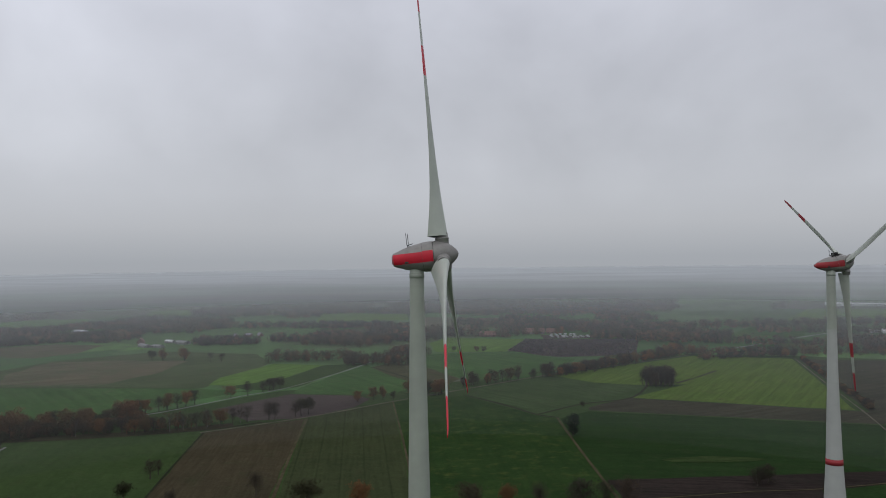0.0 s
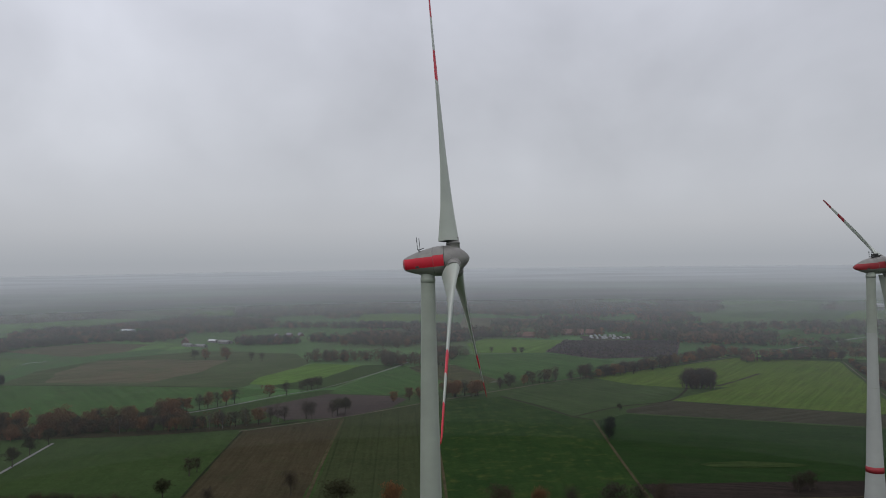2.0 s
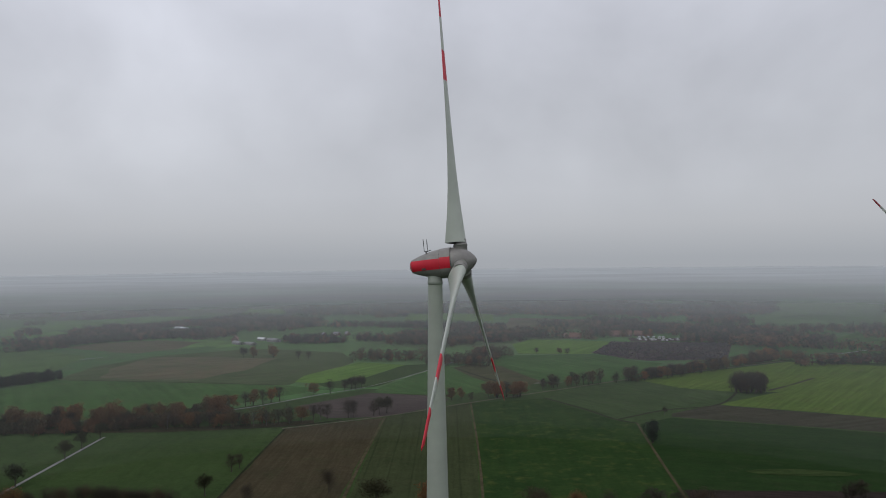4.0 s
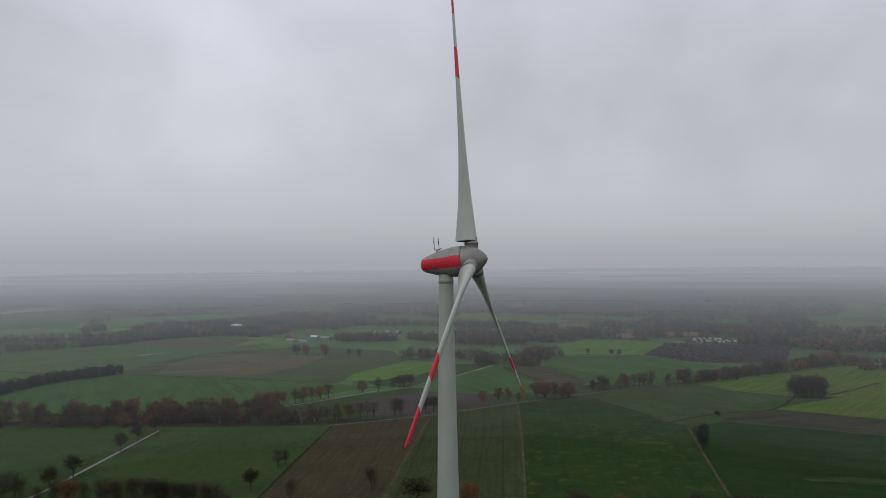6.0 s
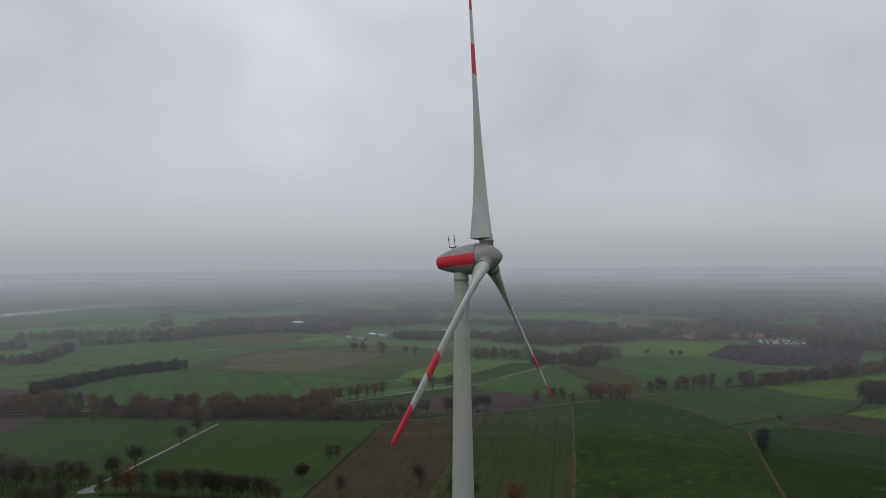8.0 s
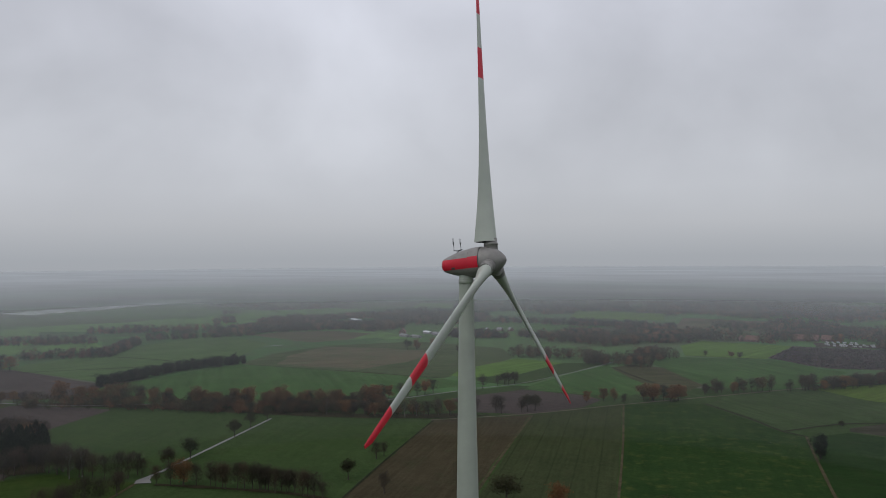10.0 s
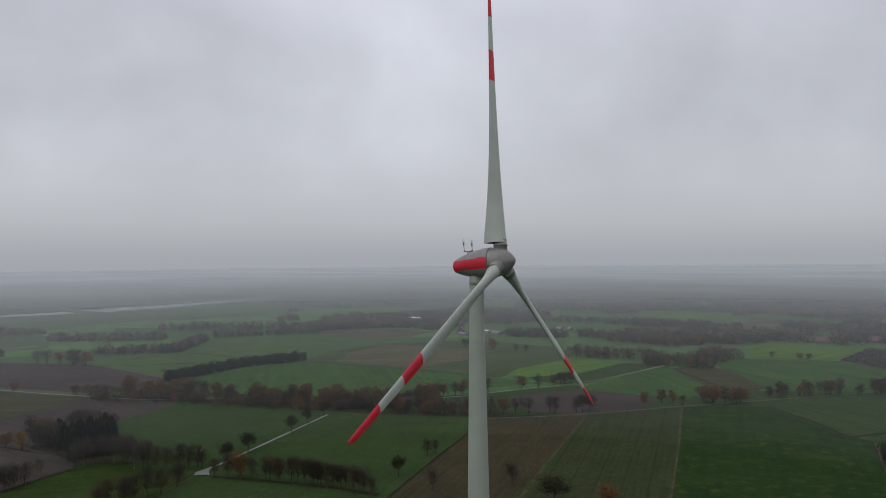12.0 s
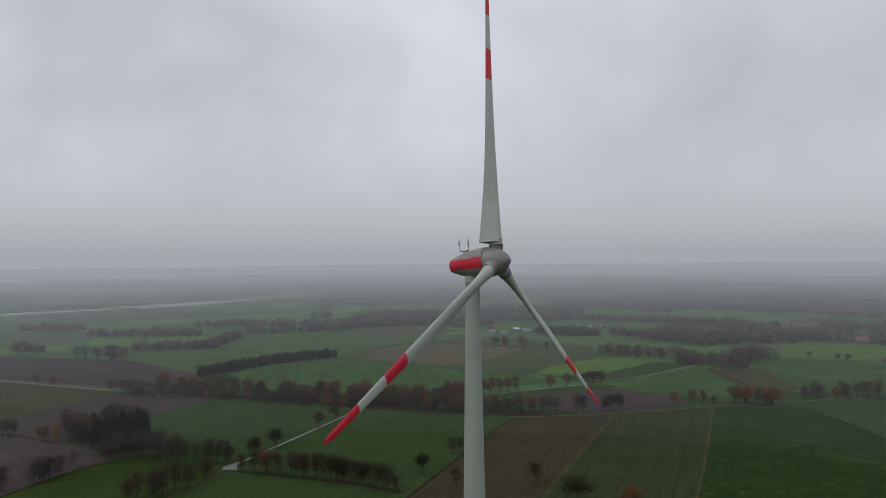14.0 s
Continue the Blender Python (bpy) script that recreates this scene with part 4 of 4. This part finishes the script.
for tx, ty, th, key in ((-238, 399, 9, "rust"), (-233, 404, 9.5, "rust"), (-229, 408, 9, "bare"), (-225, 411, 8.5, "rust"), (-219, 419, 9.5, "bare"), (-215, 424, 10, "rust"), (-210, 430, 9.5, "bare"), (-206, 436, 9.5, "rust"), (-202, 443, 10, "bare"), (-183, 468, 8.5, "rust"), (-172, 476, 9.5, "bare"), (-165, 493, 8, "bare"), (-161, 498, 9, "olive"), (-158, 500, 9.5, "bare"), (-154, 505, 8.5, "olive")):
    tree(key, tx, ty, th, "trees along the lane", 1.1)

for tx, ty, th, key in ((-112, 402, 10, "olive"), (-108, 407, 9.5, "olive"), (-115, 398, 8.5, "bare"), (-70, 458, 8.5, "rust"), (-63, 463, 7.5, "rust"), (-54, 452, 7, "bare"), (-81, 450, 7, "rust")):
    tree(key, tx, ty, th, "trees beside the track")
row(["rust", "rust", "bare"], [(-41, 473), (-30, 474), (-19, 480)], 7, 8.5, 11, "trees where the tracks meet", 2.5, 1.15)
row(["bare", "rust", "thick", "bare"], [(-4, 515), (11, 526), (38, 541), (74, 562), (95, 576), (138, 614), (191, 673), (234, 722)], 62, 6.5, 11, "hedgerow trees along the track", 4, 1.1)
row(["bare", "rust"], [(239, 708), (305, 700), (337, 673)], 12, 6, 9, "hedgerow behind the lime green field", 3)
row(["thick", "rust"], [(339, 662), (303, 520), (278, 413)], 26, 3, 5.5, "shrubs along the lane", 2, 1.4)
for i in range(34):
    out, round_ = math.sqrt((i + 0.5) / 34), i * 2.4
    tree(TREE_RNG.choice(("bare", "thick", "birch")), 160 + 14 * out * math.cos(round_), 518 + 9 * out * math.sin(round_), TREE_RNG.uniform(12, 14.5) * (1 - 0.2 * out * out), "copse in the lime green field", 0.85)
tree("yew", 66, 344, 11, "", 0.9)
tree("olive", 83, 424, 4.2)
row(["yew", "yew", "pine"], [(-476, 368), (-478, 398), (-476, 468), (-460, 500), (-452, 522)], 72, 6.0, 9.2, "dark conifer hedge in the meadow", 2.6, 1.2)
copse(["pine"], [(-352, 178), (-346, 212), (-318, 188), (-309, 166), (-330, 170)], 44, 10.0, 15.5, "dark conifer copse")
copse(["bare", "rust", "thick", "pine"], [(-371, 170), (-384, 196), (-372, 216), (-346, 212), (-350, 170)], 26, 10, 13.5, "mixed trees in the copse")
for tx, ty, th in ((-304, 154, 11), (-307, 162, 12), (-300, 169, 12), (-295, 172, 12.5), (-288, 171, 12), (-283, 173, 11), (-276, 168, 12.5), (-273, 173, 12), (-266, 173, 10.5), (-260, 175, 10), (-255, 178, 11.5), (-250, 180, 11), (-250, 186, 10), (-245, 184, 8)):
    tree("birch" if tx in (-276, -273) else "tall", tx, ty, th, "tall trees beside the copse", 1.05)
    if th > 11.5:
        tree("tall", tx + TREE_RNG.uniform(-3.5, 3.5), ty + TREE_RNG.uniform(2, 5), th * TREE_RNG.uniform(0.8, 1.0), "tall trees beside the copse")
tree("gold", -367, 166, 8.5)
tree("rust", -377, 163, 8.0, "", 1.1)
for tx, ty, th in ((-413, 159, 9), (-409, 160, 9.5), (-404, 161, 9)):
    tree("bare", tx, ty, th, "trees on the bare field edge")
for tx, ty, th in ((-302, 114, 9.5), (-304, 118, 10), (-299, 117, 9), (-303, 122, 9.5), (-301, 126, 10), (-304, 100, 10), (-307, 97, 9)):
    tree("tall", tx, ty, th, "trees by the bare field", 1.1)
tree("birch", -307, 137, 8)

for tx, ty, th, key in ((-341, 683, 10, "olive"), (-329, 683, 10.5, "rust"), (-305, 682, 12, "rust"), (-274, 676, 9, "bare"), (-262, 675, 8.5, "bare")):
    tree(key, tx, ty, th, "single trees in the pasture", 1.1)
for tx, ty, th, key in ((-698, 391, 12, "bare"), (-685, 393, 13, "bare"), (-668, 396, 11, "rust"), (-648, 397, 14, "thick"), (-637, 403, 12, "rust"), (-655, 404, 13, "thick")):
    tree(key, tx, ty, th, "tall trees at the field corner", 1.25)
for tx, ty, th, key in ((-492, 289, 7, "rust"), (-482, 292, 7.5, "rust"), (-475, 294, 8, "bare"), (-471, 299, 7.5, "bare"), (-555, 278, 6.5, "rust"), (-589, 283, 6, "bare"), (-16, 742, 6, "bare"), (10, 743, 5.5, "rust"), (18, 743, 5.5, "thick")):
    tree(key, tx, ty, th, "small trees on far field edges", 1.3)
for tx, ty, th, key, broadness in ((-65, 212, 10.5, "olive", 1.4), (-42, 214, 9.5, "rust", 1.1), (5, 211, 10, "thick", 1.3), (21, 211, 9.8, "rust", 0.9), (34, 212, 10, "bare", 1.1), (52, 213, 11, "thick", 1.4), (63, 214, 10.5, "bare", 1.1), (72, 216, 11, "tall", 1.2), (-153, 257, 8, "bare", 1.0), (-152, 264, 6.5, "bare", 1.0), (138, 247, 7.2, "thick", 1.1), (144, 250, 7.6, "thick", 1.1), (-92, 230, 9.5, "tall", 1.2), (-122, 207, 9, "bare", 0.8)):
    tree(key, tx, ty, th, "scattered trees on field edges", broadness)


# ---- far woods, one mesh a stand ----
def woods(corners, count, low, high, label, seed, per=34, size=1.5, material=WOODS):
    rng = random.Random(seed)
    xs, ys = [c[0] for c in corners], [c[1] for c in corners]
    verts, faces, made = [], [], 0
    tries = 0
    while made < count and tries < count * 60:
        tries += 1
        x, y = rng.uniform(min(xs), max(xs)), rng.uniform(min(ys), max(ys))
        odd = False
        for (x0, y0), (x1, y1) in zip(corners, corners[1:] + corners[:1]):
            if (y0 > y) != (y1 > y) and x < (x1 - x0) * (y - y0) / (y1 - y0) + x0:
                odd = not odd
        if not odd:
            continue
        made += 1
        h = rng.uniform(low, high)
        n = len(verts)
        verts += [(x - 0.3, y, 0), (x + 0.3, y, 0), (x, y, h * 0.8), (x, y - 0.3, 0), (x, y + 0.3, 0)]
        faces += [(n, n + 1, n + 2), (n + 3, n + 4, n + 2)]
        for _ in range(per):
            s = rng.random()
            r = (h * 0.32 + 1.2) * math.sqrt(rng.random()) * math.sin(math.pi * (0.12 + 0.8 * s)) ** 0.6
            a = rng.uniform(0, 6.283)
            c = Vector((x + r * math.cos(a), y + r * math.sin(a), h * (0.18 + 0.82 * s)))
            d = Vector((rng.gauss(0, 1), rng.gauss(0, 1), rng.gauss(0, 0.7))).normalized()
            side = d.orthogonal().normalized()
            other = d.cross(side)
            n = len(verts)
            for q in range(4):
                b = q * math.pi / 2 + rng.uniform(-0.5, 0.5)
                k = size * rng.uniform(0.5, 1.2)
                verts.append(tuple(c + side * k * math.cos(b) + other * k * math.sin(b)))
            faces += [(n, n + 1, n + 2), (n, n + 2, n + 3)]
    data = bpy.data.meshes.new("woodland")
    data.from_pydata(verts, [], faces)
    data.materials.append(material)
    return tagged(new("woodland", data), label, "woodland", kind="stuff")


def belt(x0, y0, x1, y1, depth):
    """A strip of land along a line."""
    d = Vector((x1 - x0, y1 - y0)).normalized() * depth * 0.5
    return [(x0 + d.y, y0 - d.x), (x1 + d.y, y1 - d.x), (x1 - d.y, y1 + d.x), (x0 - d.y, y0 + d.x)]


BELTS = []
for line in """-878 522 -744 601 40 110; -860 690 -700 790 50 120; -708 650 -610 755 30 90; -646 774 -503 932 60 220; -698 457 -628 509 22 55; -628 509 -694 626 30 95; -817 387 -774 398 24 24
-1049 531 -963 574 24 50; -355 839 -271 838 30 80; -261 862 -68 862 50 180; -104 1378 53 1261 70 160; -489 1281 -97 1411 60 250
-737 949 -530 1112 50 160; -663 915 -460 916 40 160; -342 819 -290 829 16 30; 239 667 344 698 14 50
160 872 240 854 22 80; 264 990 635 1050 60 250; -28 1079 273 1025 50 210; -483 1069 -114 1039 50 230; 290 817 438 755 26 70; 354 709 519 701 20 50; 401 942 643 894 50 140
203 908 345 880 30 90; 52 964 137 983 26 60""".replace("\n", ";").split(";"):
    BELTS.append([float(v) for v in line.split()])
for i, (x0, y0, x1, y1, depth, count) in enumerate(BELTS):
    dense = 1.3 if x0 + x1 > 0 else 1.15
    woods(belt(x0, y0, x1, y1, depth * (0.75 if x0 + x1 > 0 else 0.42)), int(count * dense), 6, 13, "misty autumn woodland belt between far fields", 100 + i, 52, 0.85)
woods([(74, 862), (216, 860), (183, 712), (102, 694), (80, 708), (48, 752)], 1500, 0.8, 2.0, "dark purplish rows of young nursery trees", 31, 13, 0.75, NURSERY)
# thicket that fills the belts between the single trees
for i, (points, depth, count) in enumerate((
    ([(-470, 285), (-395, 309), (-322, 327)], 22, 110), ([(-322, 327), (-262, 350), (-215, 385)], 30, 190), ([(-262, 343), (-205, 355), (-165, 375)], 10, 40), ([(73, 561), (120, 607), (171, 660)], 8, 70), ([(160, 648), (238, 712), (342, 684)], 11, 110), ([(345, 698), (440, 690)], 14, 70), ([(338, 662), (304, 522), (279, 414)], 3, 44),
)):
    for (x0, y0), (x1, y1) in zip(points, points[1:]):
        woods(belt(x0, y0, x1, y1, depth), count // 2, 5.0 if depth > 4 else 2.5, 10.5 if depth > 4 else 4.5, "dense rust-brown thicket between trees", 40 + i * 7 + int(x0) % 5, 150, 0.42, THICKET)
for i, (x0, y0, x1, y1, depth, count) in enumerate(((-210, 672, -127, 680, 18, 50), (-125, 653, -60, 652, 34, 70), (-80, 712, -48, 700, 36, 50), (60, 914, 76, 922, 9, 9), (91, 924, 98, 926, 6, 5), (120, 926, 132, 930, 9, 9), (36, 893, 50, 897, 7, 7), (-210, 828, -150, 822, 22, 44), (-146, 790, -105, 838, 24, 44))):
    woods(belt(x0, y0, x1, y1, depth), count, 8, 13.5, "rust-brown autumn wood beside the lane", 60 + i, 90, 0.7, THICKET)


def in_patch(x, y, corners):
    odd = False
    for (x0, y0), (x1, y1) in zip(corners, corners[1:] + corners[:1]):
        if (y0 > y) != (y1 > y) and x < (x1 - x0) * (y - y0) / (y1 - y0) + x0:
            odd = not odd
    return odd


# clearings that stay open: farmsteads, halls and the banks of the river
CLEAR = [(-395, 865, 45), (-430, 840, 40), (-594, 1004, 40), (-312, 928, 35), (28, 908, 25), (97, 938, 40), (138, 895, 50), (773, 1460, 110), (848, 1430, 110), (842, 1790, 90), (927, 1749, 90), (1054, 1947, 90), (560, 920, 40)]
CLEAR += [(x, y, 115) for x, y in ((-1434, 498), (-1412, 590), (-1394, 683), (-1370, 769), (-1334, 877), (-1320, 966), (-1320, 1080), (-1326, 1190), (-1329, 1317), (-1326, 1430), (-1330, 1617), (-1328, 1717), (-1327, 1817), (-1315, 2017))]


def open_land(x, y):
    """Fields, yards and water, and the strip before them kept treeless for the camera's view."""
    far = math.hypot(x, y)
    ux, uy = x / far, y / far
    for ahead in (0.0, 0.05 * far, 0.1 * far):
        px, py = x + ux * ahead, y + uy * ahead
        if any(math.hypot(px - cx, py - cy) < r for cx, cy, r in CLEAR) or any(in_patch(px, py, c) for c in FAR_FIELDS):
            return True
    return False


def far_woodland():
    """The wooded distance: stands of many sizes with hedged clearings between them, denser towards the east."""
    rng, stands = random.Random(77), {}
    for i in range(88000):
        near, reach = (850, 1.6) if i < 20000 else (1300, 2.1) if i < 76000 else (2650, 1.5)
        bearing, far = rng.uniform(-66, 44), near * reach ** rng.random()
        x, y = far * math.sin(radians(bearing)), far * math.cos(radians(bearing))
        field_of = noise.noise(Vector((x / 240 + 7, y / 420, 0.3))) + 0.55 * noise.noise(Vector((x / 75, y / 110, 4.0)))
        least = 0.42 - 0.42 * min(1.0, max(0.0, (bearing + 48) / 30)) - 0.04 * min(1.0, max(0.0, (bearing - 2) / 12))
        if field_of < least or (x < 260 and far < 1000 and bearing < -30) or open_land(x, y):
            continue
        stands.setdefault((int((bearing + 66) / 8), int(math.log(far / 850) * 4.2)), []).append((x, y, far, field_of - least))
    for key in sorted(stands):
        verts, faces = [], []
        for x, y, far, deep in stands[key]:
            h = rng.uniform(7, 11) + min(4.0, 9 * deep)
            per = 22 if far < 1250 else 10 if far < 1900 else 7
            size = 0.75 + far / 1500
            for _ in range(per):
                up_ = rng.random()
                r = (h * 0.34 + 1.0) * math.sqrt(rng.random()) * math.sin(math.pi * (0.15 + 0.75 * up_)) ** 0.6
                a = rng.uniform(0, 6.283)
                c = Vector((x + r * math.cos(a), y + r * math.sin(a), h * (0.12 + 0.88 * up_)))
                d = Vector((rng.gauss(0, 1), rng.gauss(0, 1), rng.gauss(0, 0.7))).normalized()
                side = d.orthogonal().normalized() * size
                other = d.cross(side)
                n = len(verts)
                for q in range(4):
                    b = q * math.pi / 2 + rng.uniform(-0.5, 0.5)
                    k = rng.uniform(0.5, 1.2)
                    verts.append(c + side * (k * math.cos(b)) + other * (k * math.sin(b)))
                faces += [(n, n + 1, n + 2), (n, n + 2, n + 3)]
        data = bpy.data.meshes.new("woodland")
        data.from_pydata(verts, [], faces)
        data.materials.append(WOODS)
        tagged(new("woodland", data), "distant woodland fading into the mist", "woodland", kind="stuff")


far_woodland()


# ---- buildings and parked vehicles by the village ----
M_BRICK = plain_material("red_brick_wall", (0.16, 0.105, 0.090), (0.12, 0.082, 0.072), 1.2, 0.9, 0.0, 0.2)
M_TILE = plain_material("red_roof_tiles", (0.19, 0.105, 0.085), (0.14, 0.082, 0.068), 1.5, 0.8, 0.0, 0.2)
M_SLATE = plain_material("grey_roof_sheets", (0.24, 0.24, 0.24), (0.17, 0.17, 0.175), 2.0, 0.7, 0.0, 0.3)
M_WHITE = plain_material("white_sheet_metal", (0.74, 0.75, 0.76), (0.60, 0.61, 0.62), 3.0, 0.5)
M_RENDER = plain_material("pale_render", (0.62, 0.60, 0.56), (0.50, 0.49, 0.46), 3.0, 0.85)
M_GLASS = plain_material("window_glass", (0.03, 0.035, 0.04), (0.05, 0.055, 0.06), 2.0, 0.1, 0.0, 0.6)
M_PAINT = plain_material("vehicle_paint", (0.50, 0.51, 0.52), (0.38, 0.39, 0.40), 1.5, 0.3)
M_TYRE = plain_material("tyre_rubber", (0.02, 0.02, 0.02), (0.03, 0.03, 0.03), 0.3, 0.9)


def house(name, x, y, turn, wide, long, eaves, ridge, wall, roof, label, windows=3):
    top = tagged(empty(name, x, y, 0, turn), label, "house" if name == "house" else "shed")
    bm = bmesh.new()
    w, l = wide / 2, long / 2
    loft([[(-w, yy, 0), (w, yy, 0), (w, yy, eaves), (0, yy, ridge), (-w, yy, eaves)] for yy in (-l, l)], bm)
    part("wall", bm, wall, top)
    slope = (ridge - eaves) / w
    for s in (-1, 1):
        bm = bmesh.new()
        over = 0.45
        pts = [(0, ridge + 0.12), (s * (w + over), eaves - over * slope + 0.12), (s * (w + over), eaves - over * slope - 0.06), (0, ridge - 0.06)]
        loft([[(px, yy, pz) for px, pz in pts] for yy in (-l - over, l + over)], bm)
        part("roof", bm, roof, top)
    for s in (-1, 1):
        for i in range(windows):
            yy = -l + (i + 0.5) * long / windows
            frame_ob = part("window", block(s * w - 0.06, s * w + 0.06, yy - 0.6, yy + 0.6, 0.9, 2.2, None), M_RENDER, top)
            part("pane", block(s * (w + 0.05) - 0.03, s * (w + 0.05) + 0.03, yy - 0.5, yy + 0.5, 1.0, 2.1), M_GLASS, frame_ob)
    part("door", block(-0.55, 0.55, -l - 0.06, -l + 0.05, 0, 2.1, None, 0.02), M_DARK, top)
    if name == "house":
        part("chimney", block(-0.35, 0.35, l * 0.3, l * 0.3 + 0.7, ridge - 0.6, ridge + 1.1, None, 0.03), M_BRICK, top)
    return top


house("house", 83, 937, 70, 9, 15, 3.2, 8.0, M_BRICK, M_TILE, "red brick house with red tiled roof")
house("house", 99, 938, 75, 9, 13, 3.2, 7.8, M_BRICK, M_TILE, "red brick house with red tiled roof")
house("house", 115, 941, 60, 8, 12, 3.0, 7.4, M_BRICK, M_TILE, "red brick house among the trees")
house("house", 29, 905, 80, 9, 15, 3.0, 7.8, M_BRICK, M_TILE, "red tiled farmhouse behind the green field")
house("house", 17, 912, 10, 7, 10, 3.0, 6.5, M_BRICK, M_TILE, "small red tiled barn")
house("barn", -395, 860, 60, 7, 14, 2.5, 3.8, M_SLATE, M_WHITE, "farm shed with white sheet roof")
house("barn", -372, 845, 60, 10, 18, 2.6, 4.4, M_SLATE, M_SLATE, "grey roofed farm shed")
house("barn", -408, 812, 50, 8, 20, 2.5, 4.2, M_SLATE, M_SLATE, "long grey roofed stable")
house("shed", -388, 806, 60, 7, 16, 2.4, 3.8, M_SLATE, M_SLATE, "low grey glasshouse shed")
house("house", -430, 850, 20, 9, 13, 3.0, 7.5, M_BRICK, M_TILE, "brick farmhouse beside sheds")
house("barn", -594, 1002, 70, 12, 22, 3.0, 4.8, M_SLATE, M_WHITE, "long white farm building")
house("house", -327, 921, 30, 6, 8, 2.6, 5.2, M_BRICK, M_SLATE, "small brick house with grey roof among trees")
house("house", -311, 929, 70, 6, 8, 2.6, 5.2, M_BRICK, M_SLATE, "small brick house with grey roof among trees")
house("house", -296, 934, 40, 6, 8, 2.6, 5.2, M_BRICK, M_SLATE, "small brick house with grey roof among trees")
for bx, by, long in ((773, 1460, 70), (848, 1430, 90), (842, 1790, 60), (927, 1749, 50), (1054, 1947, 60), (549, 916, 20), (569, 923, 16)):
    house("hall", bx, by, 63, 24 if long > 30 else 10, long, 4.2 if long > 30 else 3.0, 5.8 if long > 30 else 4.6, M_WHITE, M_WHITE, "long white industrial hall in the mist", 6)


def van(x, y, turn):
    top = tagged(empty("van", x, y, 0, turn), "white van parked in a row by the village", "van", "vans parked by the village")
    body = part("body", block(-0.9, 0.9, -2.3, 2.3, 0.35, 1.75, None, 0.18), M_PAINT, top)
    part("windscreen", block(-0.75, 0.75, 2.15, 2.33, 1.05, 1.55, None, 0.02), M_GLASS, body)
    part("window", block(-0.93, 0.93, 1.0, 1.8, 1.05, 1.5, None, 0.02), M_GLASS, body)
    for sx in (-0.82, 0.82):
        for sy in (-1.7, 1.7):
            part("wheel", tube([(sx - 0.11, sy, 0.36), (sx + 0.11, sy, 0.36)], 0.36, 14), M_TYRE, top)
    return top


van_rng = random.Random(9)
first_van = van(112, 892, 40)
for i in range(1, 22):
    vx = 112 + (i % 8) * 6.6 + van_rng.uniform(-1.8, 1.8)
    vy = 886 + (i // 8) * 17 + van_rng.uniform(-3, 3)
    copy_thing(first_van, pose(vx, vy, 0, 0, 0, van_rng.choice((30, 40, 120)) + van_rng.uniform(-12, 12)))
